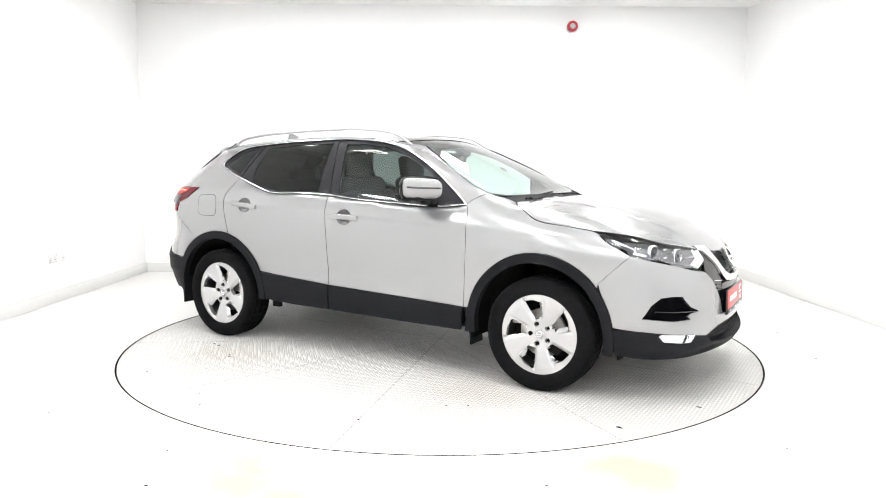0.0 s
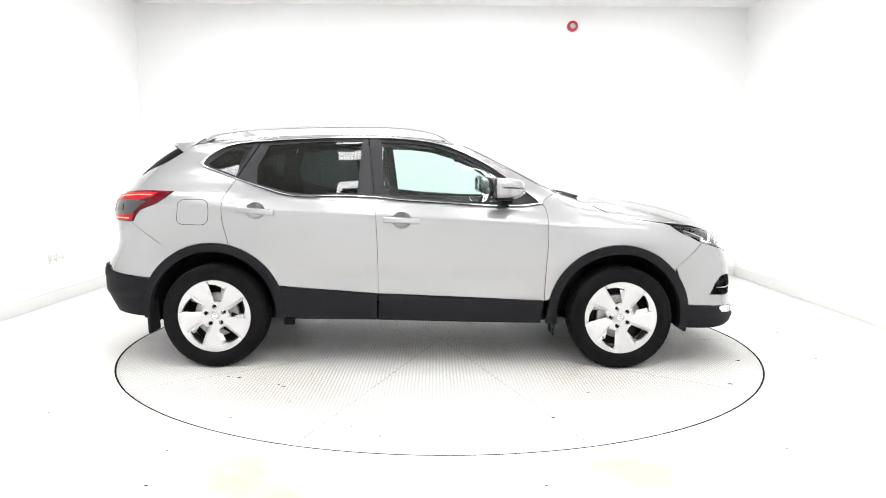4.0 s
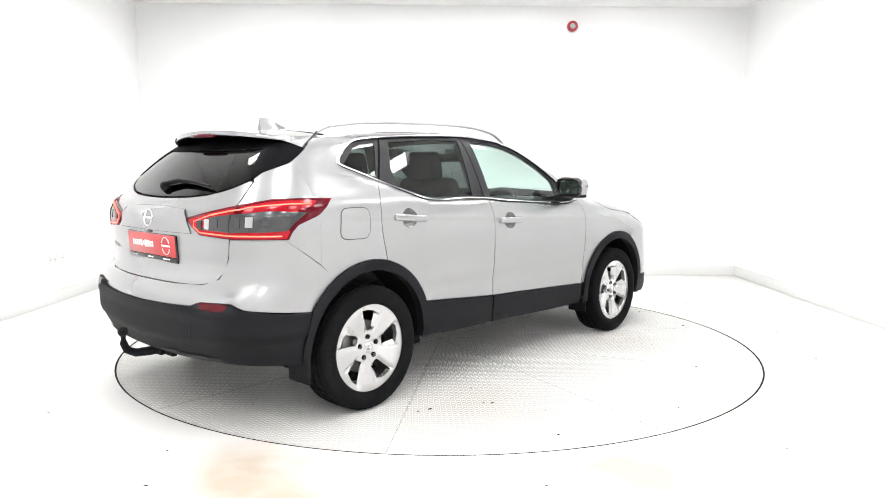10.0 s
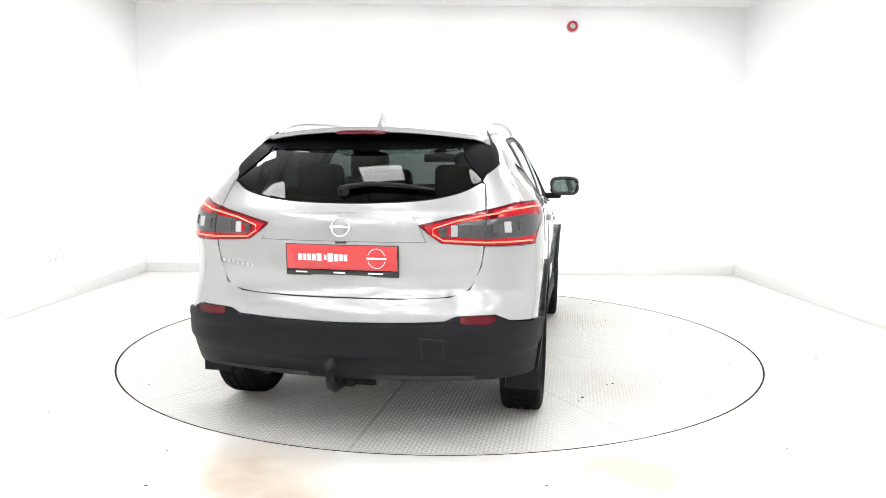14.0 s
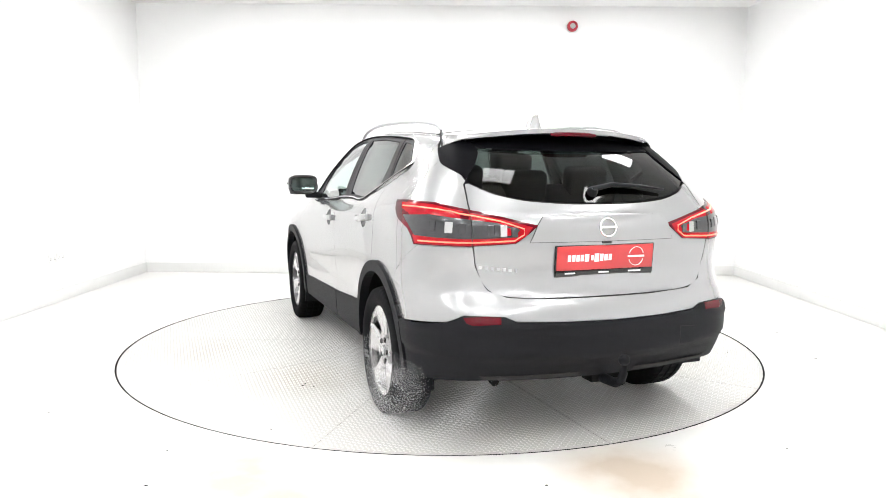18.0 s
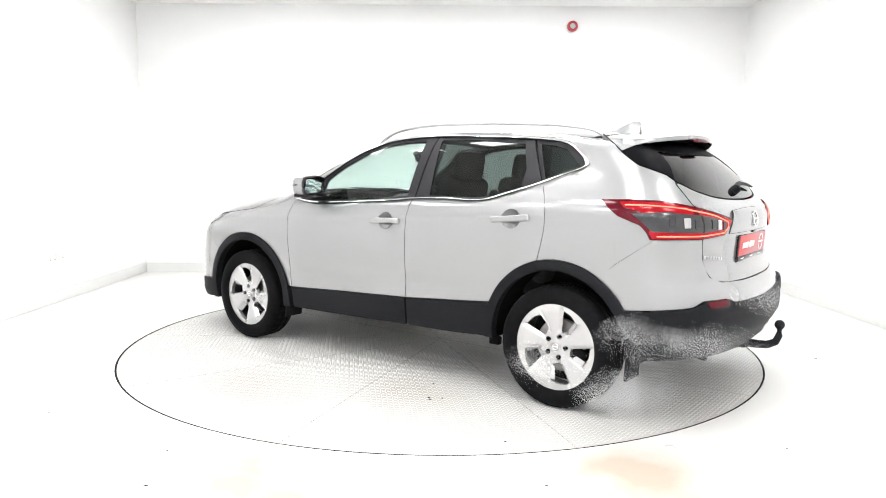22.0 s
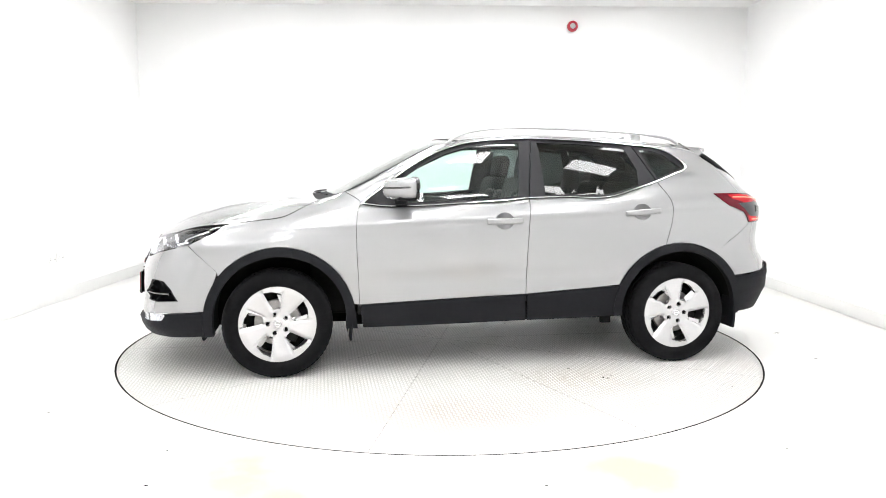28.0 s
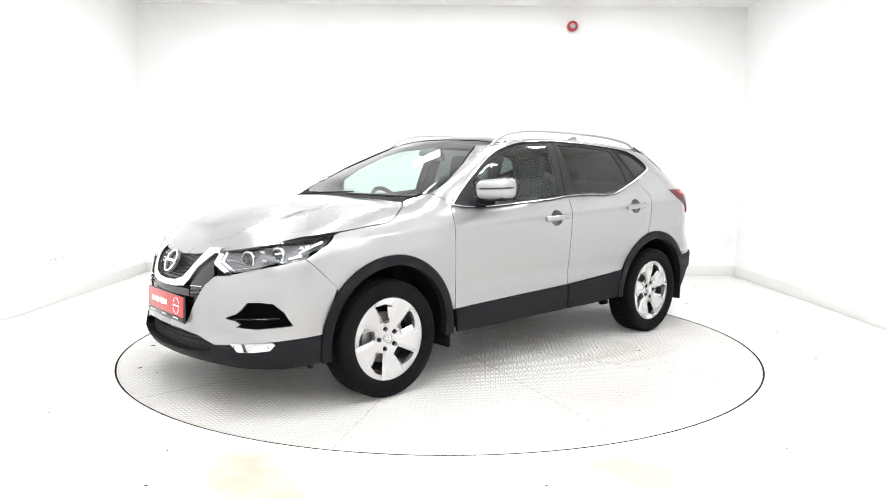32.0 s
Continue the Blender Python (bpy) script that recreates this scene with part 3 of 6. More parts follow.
# ---- turntable ----
def build_table():
    table = thing("turntable", "round steel tread plate turntable, white paint worn grey", "turntable")
    part("base_disc", lathe([(0.0, -0.012), (TABLE_R, -0.012), (TABLE_R, -0.05), (0.0, -0.05)], 144, "Z"), GAP, table, "dark disc under the plates")
    n = 10
    for i in range(n):
        a0, a1 = radians(36 * i), radians(36 * i + 36)
        bm = bmesh.new()
        g = 0.0005
        m = 14
        ring, ring2 = [], []
        ax = [a0 + (a1 - a0) * k / m for k in range(m + 1)]
        mid = (a0 + a1) / 2
        tip = Vector((math.cos(mid), math.sin(mid), 0)) * (g / math.sin(radians(18)))
        pts = [tip] + [Vector((TABLE_R * math.cos(a), TABLE_R * math.sin(a), 0)) + tip * (1 if k in (0, m) else 0) for k, a in enumerate(ax)]
        top = [bm.verts.new((p.x, p.y, -0.0015)) for p in pts]
        bot = [bm.verts.new((p.x, p.y, -0.0115)) for p in pts]
        bm.faces.new(top)
        for k in range(len(top)):
            bm.faces.new((top[k], bot[k], bot[(k + 1) % len(top)], top[(k + 1) % len(top)]))
        pl = part("tread_plate", bm, TREAD, table, "", 0)
        pl.data.materials.append(GAP)
        for q in pl.data.polygons:
            q.material_index = 0 if q.normal.z > 0.5 else 1
    # raised lozenges, joined
    pitch = 0.0215
    k = int(TABLE_R / pitch) + 1
    ii, jj = np.meshgrid(np.arange(-k, k + 1), np.arange(-k, k + 1))
    x, y = ii.ravel() * pitch, jj.ravel() * pitch
    odd = (ii + jj).ravel() % 2
    r = np.hypot(x, y)
    ang = np.degrees(np.arctan2(y, x)) % 36
    seam = r * np.sin(np.radians(np.minimum(ang, 36 - ang)))
    keep = (r < TABLE_R - 0.018) & (seam > 0.007)
    x, y, odd = x[keep], y[keep], odd[keep]
    d = np.radians(np.where(odd > 0, 45.0, -45.0))
    L, Wd, h = 0.0120, 0.0042, 0.0022
    c, s = np.cos(d), np.sin(d)
    z0 = np.full_like(x, -0.0016)
    quad = []
    for lx, ly, z in ((L, 0, 0), (0, Wd, 0), (-L, 0, 0), (0, -Wd, 0), (L * 0.55, 0, h), (-L * 0.55, 0, h)):
        quad.append(np.stack([x + lx * c - ly * s, y + lx * s + ly * c, z0 + z], 1))
    v = np.stack(quad, 1).reshape(-1, 3)
    b = np.arange(len(x))[:, None] * 6
    tris = np.concatenate([b + np.array(t) for t in ((0, 1, 4), (1, 5, 4), (1, 2, 5), (2, 3, 5), (3, 4, 5), (3, 0, 4))])
    me = bpy.data.meshes.new("raised_tread")
    me.from_pydata(v.tolist(), [], tris.tolist())
    me.materials.append(TREAD_UP)
    ob = new("raised_tread", me)
    ob.parent = table
    ob["kind"] = "stuff"
    # small dark chips lying on the plates
    rnd = random.Random(9)
    for x, y, sz in ((2.046, -0.628, 0.024), (1.767, -1.172, 0.026), (0.857, -1.351, 0.014), (0.579, -1.779, 0.013), (2.001, -0.446, 0.008), (0.954, -1.282, 0.008), (-1.329, -1.048, 0.014), (-0.979, -1.217, 0.012), (-0.307, -2.049, 0.012), (-0.459, -1.919, 0.006), (-0.944, -1.253, 0.018), (-1.258, -1.067, 0.02), (-0.819, -0.993, 0.01), (-1.103, -1.79, 0.012), (-0.843, -1.537, 0.008), (-0.838, 1.189, 0.016), (-0.692, 0.962, 0.012), (-0.903, 1.152, 0.012), (-1.54, 1.485, 0.01), (-0.86, 1.21, 0.02)):
        bm = bmesh.new()
        vs = [bm.verts.new((x + sz * rnd.uniform(0.4, 1) * math.cos(a), y + 0.6 * sz * rnd.uniform(0.4, 1) * math.sin(a), 0.0006)) for a in np.linspace(0, 2 * math.pi, 8)[:-1]]
        tp = bm.verts.new((x, y, 0.004))
        for a, b2 in zip(vs, vs[1:] + vs[:1]):
            bm.faces.new((a, b2, tp))
        bm.faces.new(vs[::-1])
        part("paint_chip", bm, DARKMETAL, table, "dark chipped spot")
    return table


TABLE = build_table()


# ---- the car ----
CAR = thing("car", "silver compact crossover car with black plastic cladding and red dealer plates", "car")
SIDES = (("right", -1), ("left", 1))


def car_part(name, bm, material, label="", smooth=35):
    ob = part(name, bm, material, CAR, label, smooth)
    ob.location = OFF
    return ob


def car_panel(name, loops, mode, material, label="", **kw):
    ob = panel(name, loops, mode, material, CAR, label, **kw)
    ob.location = OFF
    return ob


def car_ribbon(name, pts3, radius, material, label="", closed=False, flat_=0.5, seg=8):
    ob = ribbon(name, pts3, radius, material, CAR, label, closed, flat_, seg)
    ob.location = OFF
    return ob


ARCH_Z, ARCH_R, ARCH_IN = 0.357, 0.462, 0.403
ARCH_X = {"front": 1.305, "rear": -1.325}


def arc(which, a0, a1, r=None, n=14):
    cx = ARCH_X[which]
    r = r or ARCH_R
    return [(cx + r * math.cos(radians(a)), ARCH_Z + r * math.sin(radians(a))) for a in np.linspace(a0, a1, n)]


def sharp(pts):
    return [(p[0], p[1], 1) for p in pts]


def mix(*pieces):
    out = []
    for p in pieces:
        out += list(p)
    return out


# side outlines as (x, z)
BELT = [(0.80, 1.078, 1), (0.67, 1.062), (0.52, 1.060), (0.27, 1.073), (-0.10, 1.095), (-0.283, 1.112), (-0.55, 1.119), (-0.73, 1.115), (-0.85, 1.125), (-1.0, 1.168), (-1.18, 1.226), (-1.33, 1.280)]
DLO_TOP = [(-1.398, 1.304), (-1.418, 1.325), (-1.398, 1.356), (-1.268, 1.439), (-1.05, 1.470), (-0.67, 1.493), (-0.33, 1.502), (-0.11, 1.493), (0.075, 1.472), (0.26, 1.42), (0.445, 1.33), (0.60, 1.228), (0.71, 1.146)]
SPLIT_B = [(-0.283, 1.112, 1), (-0.272, 0.97), (-0.262, 0.75), (-0.259, 0.492, 1)]
DOOR_F = [(0.80, 1.078, 1), (0.823, 1.046), (0.836, 0.946), (0.836, 0.80), (0.826, 0.62), (0.820, 0.449, 1)]
DOOR_R = [(-1.18, 1.226, 1), (-1.242, 1.114), (-1.255, 1.05), (-1.25, 0.958), (-1.214, 0.806, 1)]
HOOD_LINE = [(1.06, 1.098, 1), (1.165, 1.052), (1.28, 0.998), (1.444, 0.975), (1.60, 0.955, 1)]
QX = -1.66
PILLAR = [(0.30, 1.455, 1), (0.45, 1.382), (0.64, 1.282), (0.77, 1.208), (0.90, 1.150, 1)]
HOOD_SIDE = [(float(a), float(b), 1) for a, b in spline(HOOD_LINE, 0.03, closed=False)]


def roof_edge(xs, s, y=0.575):
    return [tuple(q) for q in flat("left", cast("top", [(x, s * y) for x in xs]))]


HANDLES = ((-0.226, 0.014, 0.973, 0.966), (-1.165, -0.916, 1.035, 1.014))


def cup(i, grow=0.0):
    a, b, c, d = HANDLES[i]
    return [((a + b) / 2 + (0.060 + grow) * math.cos(q), (c + d) / 2 + (0.052 + grow) * math.sin(q)) for q in np.linspace(0, 2 * math.pi, 24, endpoint=False)]


def build_side(mode, s):
    front_door = car_panel("front_door", [mix(DOOR_F, [(0.28, 0.472)], SPLIT_B[::-1], BELT[4:0:-1]), cup(0)], mode, PAINT, "silver front door skin", fold=shoulder)
    rear_door = car_panel("rear_door", [mix(SPLIT_B, [(-0.72, 0.525), (-0.905, 0.540, 1)], arc("rear", 24, 72, 0.461, 8), DOOR_R[::-1], BELT[9:5:-1]), cup(1)], mode, PAINT, "silver rear door skin", fold=shoulder)
    car_panel("front_fender", [mix(DOOR_F[::-1], [(0.82, 1.105, 1), (0.90, 1.150, 1)], HOOD_SIDE, [(1.640, 0.943, 1), (1.70, 0.90), (1.77, 0.868), (1.84, 0.830, 1), (1.675, 0.668, 1)], sharp(arc("front", 38, 168, None, 16)))],
              mode, PAINT, "silver front wing panel", fold=shoulder)
    edge = roof_edge((0.14, 0.0, -0.3, -0.7, -1.1, -1.38, -1.425), s)
    rear_cut = [(-1.436, 1.497, 1), (-1.50, 1.453), (-1.567, 1.397), (QX, 1.338, 1)]
    quarter = mix(DOOR_R, sharp(arc("rear", 76, 123, 0.461, 8)), [(QX, 0.815, 1)], rear_cut[::-1], edge[::-1], PILLAR + [(0.82, 1.105, 1), (0.80, 1.078, 1)], DLO_TOP[::-1], [(-1.33, 1.280)])
    car_panel("body_side", [quarter], mode, PAINT, "silver roof rail pillar and rear quarter panel", gap=0.0015, res=0.03, fold=shoulder)
    # black window frames with openings
    frame_f = mix([(0.795, 1.08, 1)], BELT[1:5], [(-0.281, 1.113, 1), (-0.318, 1.404), (-0.335, 1.5, 1)], DLO_TOP[7:])
    hole_f = [(-0.215, 1.130), (-0.252, 1.472), (-0.1, 1.470), (0.07, 1.450), (0.25, 1.397), (0.43, 1.310), (0.555, 1.225), (0.57, 1.20), (0.57, 1.085), (0.3, 1.092), (0.0, 1.108)]
    frame_r = mix([(-0.287, 1.113, 1), (-0.324, 1.404), (-0.341, 1.5, 1), (-0.67, 1.492), (-1.045, 1.466, 1), (-1.175, 1.226, 1)], BELT[9:5:-1])
    hole_r = [(-0.40, 1.138), (-0.378, 1.478), (-0.68, 1.472), (-0.99, 1.446), (-1.052, 1.30), (-1.045, 1.20), (-0.86, 1.148), (-0.74, 1.134), (-0.55, 1.138)]
    frame_q = mix([(-1.186, 1.226, 1), (-1.056, 1.464, 1)], DLO_TOP[3::-1], [(-1.33, 1.282)])
    hole_q = [(-1.378, 1.320), (-1.268, 1.409), (-1.2, 1.430), (-1.10, 1.441), (-1.19, 1.25), (-1.33, 1.298)]
    for nm, fr, ho, gm in (("front", frame_f, hole_f, G_FRONT), ("rear", frame_r, hole_r, G_DARK), ("quarter", frame_q, hole_q, G_DARK)):
        h = sharp(ho)
        car_panel("window_frame", [fr, h], mode, SATINBLACK, "satin black window frame", off=-0.003, gap=0.0015, res=0.035)
        g = car_panel("side_window", [h], mode, gm, "tinted side glass", off=-0.006, depth=0.004, gap=-0.004, res=0.06)
    # chrome strip round the side windows
    loop = spline(mix(BELT, DLO_TOP), 0.04)
    car_ribbon("window_seal", on(mode, loop, 0.0), 0.0135, BLACK, "black rubber window seal", True, 0.3)
    car_ribbon("chrome_strip", on(mode, loop, 0.003), 0.0105, CHROME, "thin chrome window surround", True, 0.55)
    # cladding
    car_panel("sill_cladding", [[(0.815, 0.449, 1), (0.28, 0.470), (-0.255, 0.490, 1), (-0.26, 0.318, 1), (0.40, 0.305), (0.80, 0.302, 1)]], mode, BLACK, "black plastic door cladding", off=0.010)
    car_panel("sill_cladding", [[(-0.265, 0.490, 1), (-0.72, 0.523), (-0.90, 0.536, 1), (-0.868, 0.40), (-0.862, 0.335, 1), (-0.62, 0.322), (-0.27, 0.318, 1)]], mode, BLACK, "black plastic door cladding", off=0.010)
    car_panel("arch_trim", [sharp(mix(arc("front", -11, 172, ARCH_R, 33), [(0.83, 0.30), (0.905, 0.30)], arc("front", 172, -12, ARCH_IN, 28)))], mode, BLACK, "black plastic wheel arch trim", off=0.016, depth=0.05)
    car_panel("arch_trim", [sharp(mix([(-0.866, 0.332)], arc("rear", 2, 150, ARCH_R, 26), [(-1.75, 0.50), (-1.768, 0.42), (-1.768, 0.33)], arc("rear", 184, 4, ARCH_IN, 28), [(-0.925, 0.332)]))], mode, BLACK, "black plastic wheel arch trim", off=0.016, depth=0.05)


for md, sg in SIDES:
    build_side(md, sg)


def sym(pts):
    """A closed outline from its half with y from + to 0, mirrored."""
    return list(pts) + [(-p[0], *p[1:]) for p in reversed(pts) if abs(p[0]) > 1e-6]


# hood
hood_l = cast("left", [(p[0], p[1]) for p in HOOD_SIDE])
hood_out = [(q[0], q[1], 1) for q in hood_l]
hl = [tuple(q) for q in hood_out] + [(1.643, 0.788), (1.768, 0.755), (1.892, 0.685), (1.996, 0.578), (2.098, 0.392), (2.15, 0.22), (2.168, 0.09), (2.171, 0.0)]
hood_loop = hl + [(p[0], -p[1], *p[2:]) for p in reversed(hl[:-1])] + [(1.085, -0.5), (1.105, 0.0), (1.085, 0.5)]
car_panel("hood", [hood_loop], "top", PAINT, "silver bonnet", res=0.03, gap=0.0032)
# roof, windscreen, roof glass
edge = [(0.14, 0.575, 1), (-1.38, 0.575, 1), (-1.44, 0.3), (-1.46, 0.0), (-1.44, -0.3), (-1.38, -0.575, 1), (0.14, -0.575, 1), (0.20, -0.3), (0.225, 0.0), (0.20, 0.3)]
pano = [(0.17, 0.50), (-0.45, 0.515), (-0.98, 0.50, 1), (-1.01, 0.0), (-0.98, -0.50, 1), (-0.45, -0.515), (0.17, -0.50, 1), (0.213, 0.0), (0.17, 0.50, 1)][1:]
car_panel("roof", [edge, pano], "top", PAINT, "silver roof panel", res=0.06)
car_panel("glass_roof", [pano], "top", GLOSSBLACK, "black panoramic glass roof", res=0.08, off=-0.001)
pil = [tuple(q) for q in flat("top", cast("left", [tuple(p) for p in spline(PILLAR, 0.03, closed=False)]))]
ws = [(0.155, 0.575)] + pil
ws = sharp(ws + [(0.96, 0.60), (0.985, 0.45), (1.005, 0.22), (1.01, 0.0), (1.005, -0.22), (0.985, -0.45), (0.96, -0.60)] + [(a, -b) for a, b in ws[::-1]] + [(0.215, -0.3), (0.24, 0), (0.215, 0.3)])
for sg in (-1, 1):
    car_ribbon("windscreen_seal", on("left" if sg > 0 else "right", [tuple(q) for q in spline(PILLAR, 0.04, closed=False)], 0.001), 0.0032, BLACK, "black windscreen edge seal", False, 0.6)
g = car_panel("windscreen", [ws], "top", G_SCREEN, "clear green tinted windscreen", off=-0.004, depth=0.004, res=0.06)
# tailgate and rear window
tail = sym([(0.0, 1.135), (0.35, 1.150), (0.52, 1.186), (0.605, 1.230, 1), (0.622, 1.225, 1), (0.640, 1.10), (0.640, 0.967), (0.625, 0.86), (0.578, 0.760), (0.49, 0.727), (0.25, 0.717), (0.0, 0.716)])
car_panel("tailgate", [tail], "rear", PAINT, "silver tailgate skin", res=0.035, gap=0.0018)
rg = sym([(0.605, 1.240, 1), (0.57, 1.33), (0.515, 1.43, 1), (0.30, 1.447), (0.0, 1.452)]) + [(-0.52, 1.194), (-0.35, 1.157), (0.0, 1.142), (0.35, 1.157), (0.52, 1.194)]
g = car_panel("rear_window", [rg], "rear", G_REAR, "dark tinted rear window", off=-0.002, depth=0.004, res=0.05)


def dense(pts, step=0.03):
    out = []
    for a, b in zip(pts, pts[1:]):
        a, b = np.array(a[:2], float), np.array(b[:2], float)
        k = max(1, int(np.linalg.norm(b - a) / step))
        out += [tuple(a + (b - a) * j / k) for j in range(k)]
    return out + [tuple(pts[-1][:2])]


def wrap_loop(mode, *curves):
    """An outline for a wrapped panel from points on the skin: each curve is (way of laying, points)."""
    out = []
    for md, pts in curves:
        out.append(flat(mode, cast(md, dense(pts))))
    return [(float(a), float(b), 1) for a, b in np.concatenate(out)]


for md, s in SIDES:
    seam = [(s * y, z) for y, z in ((0.645, 0.95), (0.645, 1.10), (0.627, 1.225))]
    glass_edge = [(s * y, z) for y, z in ((0.612, 1.24), (0.622, 1.27))]
    cor = wrap_loop("wrapr", (md, [(-1.684, 1.322), (QX + 0.006, 1.336), (QX + 0.006, 1.2), (QX + 0.006, 1.0), (QX + 0.006, 0.815), (-1.845, 0.95)]), ("rear", [(s * 0.66, 0.95)]), ("rear", seam + glass_edge))
    car_panel("rear_pillar", [cor], "wrapr", PAINT, "silver rear pillar panel", gap=0.0, res=0.03, depth=0.0, off=-0.0004)
# rear bumper
rb = wrap_loop("wrapr", ("right", [(-1.575, 0.745), (-1.66, 0.8145), (-1.845, 0.948)]), ("rear", [(-0.66, 0.948), (-0.6440, 0.948), (-0.6295, 0.86), (-0.5830, 0.7565), (-0.4925, 0.7228), (-0.25, 0.7125), (0.0, 0.7115), (0.25, 0.7125), (0.4925, 0.7228), (0.5830, 0.7565), (0.6295, 0.86), (0.6440, 0.948), (0.66, 0.948)]),
               ("left", [(-1.845, 0.948), (-1.66, 0.8145), (-1.575, 0.745), (-1.711, 0.592), (-1.9, 0.61)]), ("rear", [(0.76, 0.625), (0.70, 0.655), (0.53, 0.650), (0.48, 0.628), (0.25, 0.618), (0.0, 0.614), (-0.25, 0.618), (-0.48, 0.628), (-0.53, 0.650), (-0.70, 0.655), (-0.76, 0.625)]),
               ("right", [(-1.9, 0.61), (-1.711, 0.592)]))
car_panel("rear_bumper", [rb], "wrapr", PAINT, "silver upper rear bumper", res=0.03, gap=-0.0006)
rb2 = wrap_loop("wrapr", ("right", [(-1.755, 0.335), (-1.755, 0.47), (-1.725, 0.588), (-1.9, 0.606)]), ("rear", [(-0.76, 0.621), (-0.70, 0.651), (-0.53, 0.646), (-0.48, 0.624), (-0.25, 0.614), (0.0, 0.610), (0.25, 0.614), (0.48, 0.624), (0.53, 0.646), (0.70, 0.651), (0.76, 0.621)]),
                ("left", [(-1.9, 0.606), (-1.725, 0.588), (-1.755, 0.47), (-1.755, 0.335), (-1.95, 0.345)]), ("rear", [(0.6, 0.350), (0.3, 0.340), (0.0, 0.338), (-0.3, 0.340), (-0.6, 0.350)]), ("right", [(-1.95, 0.345)]))
car_panel("lower_rear_bumper", [rb2], "wrapr", BLACK, "black plastic lower rear bumper", off=0.002, res=0.02, depth=0.03,
          shape=lambda p, uv: 0.005 * np.clip(1 - np.abs(p[:, 2] - 0.588) / 0.012, 0, 1) + 0.012 * np.clip((p[:, 2] - 0.415 - 0.06 * np.abs(p[:, 1])) / 0.02, 0, 1) + 0.004 * np.clip((p[:, 2] - 0.585) / 0.02, 0, 1) * (np.abs(p[:, 1]) < 0.74))
# front bumper with openings for the lamp recesses
LAMP_LOW = [(1.842, 0.828), (1.93, 0.805), (2.00, 0.785)]
FOG = [(0.870, 0.488), (0.850, 0.560), (0.815, 0.606), (0.765, 0.612), (0.705, 0.608), (0.683, 0.578), (0.645, 0.545), (0.578, 0.520), (0.578, 0.512), (0.640, 0.506), (0.668, 0.492), (0.640, 0.474), (0.75, 0.470)]


def fog_loop(s):
    return wrap_loop("wrapf", ("front", [(s * y * 0.955, z) for y, z in FOG]))


fb = wrap_loop("wrapf", ("left", [(1.675, 0.668)] + LAMP_LOW), ("front", [(0.62, 0.757), (0.535, 0.735), (0.445, 0.723), (0.389, 0.674), (0.345, 0.609), (0.268, 0.492), (0.235, 0.452), (0.12, 0.447), (0.0, 0.446), (-0.12, 0.447), (-0.235, 0.452), (-0.268, 0.492), (-0.345, 0.609), (-0.389, 0.674), (-0.445, 0.723), (-0.535, 0.735), (-0.62, 0.757)]),
               ("right", LAMP_LOW[::-1] + [(1.675, 0.668), (1.715, 0.55), (1.750, 0.43), (1.92, 0.418)]),
               ("front", [(-0.69, 0.398), (-0.49, 0.369), (-0.35, 0.405), (-0.2, 0.416), (0.0, 0.418), (0.2, 0.416), (0.35, 0.405), (0.49, 0.369), (0.69, 0.398)]), ("left", [(1.92, 0.418), (1.750, 0.43), (1.715, 0.55)]))
car_panel("front_bumper", [fb, fog_loop(1), fog_loop(-1)], "wrapf", PAINT, "silver front bumper", res=0.03, gap=-0.0008)


# ---- wheels ----
def tyre_mesh():
    prof = [(0.236, -0.088), (0.250, -0.100), (0.270, -0.1065), (0.292, -0.1070), (0.318, -0.1015), (0.330, -0.092), (0.3355, -0.078), (0.337, -0.056), (0.329, -0.054), (0.329, -0.046), (0.3375, -0.044),
            (0.338, -0.008), (0.329, -0.006), (0.329, 0.006), (0.338, 0.008), (0.3375, 0.044), (0.329, 0.046), (0.329, 0.054), (0.337, 0.056), (0.3355, 0.078), (0.330, 0.092), (0.318, 0.1015), (0.292, 0.107), (0.270, 0.1065), (0.250, 0.100), (0.236, 0.088)]
    bm = bmesh.new()
    n = 216
    rows = []
    for i in range(n):
        a = 2 * math.pi * i / n
        row = []
        for j, (r, y) in enumerate(prof):
            cut = 0.0025 if (i % 4 == 0 and (4 <= j <= 7 or 18 <= j <= 21)) else 0.004 if (i % 6 < 2 and j in (10, 11, 14, 15)) else 0.0
            row.append(bm.verts.new(((r - cut) * math.cos(a), y, (r - cut) * math.sin(a))))
        rows.append(row)
    for i in range(n):
        p, q = rows[i], rows[(i + 1) % n]
        for j in range(len(prof) - 1):
            bm.faces.new((p[j], p[j + 1], q[j + 1], q[j]))
    return bm


def polar(r, a):
    return (r * math.cos(radians(a)), r * math.sin(radians(a)))


def round_corners(pts, r, n=4):
    """A polygon with its corners rounded off."""
    out = []
    for i, p in enumerate(pts):
        p, a, b = np.array(p), np.array(pts[i - 1]), np.array(pts[(i + 1) % len(pts)])
        q0 = p + (a - p) * min(r / np.linalg.norm(a - p), 0.45)
        q1 = p + (b - p) * min(r / np.linalg.norm(b - p), 0.45)
        out += [(1 - t) ** 2 * q0 + 2 * t * (1 - t) * p + t * t * q1 for t in np.linspace(0, 1, n)]
    return np.array(out)


def spoke_window(c):
    """One skewed opening between two broad spokes; c is the angle of the nut below it."""
    return [polar(0.090, c), polar(0.213, c + 7), polar(0.205, c - 9), polar(0.189, c - 25), polar(0.105, c - 28), polar(0.089, c - 14)]


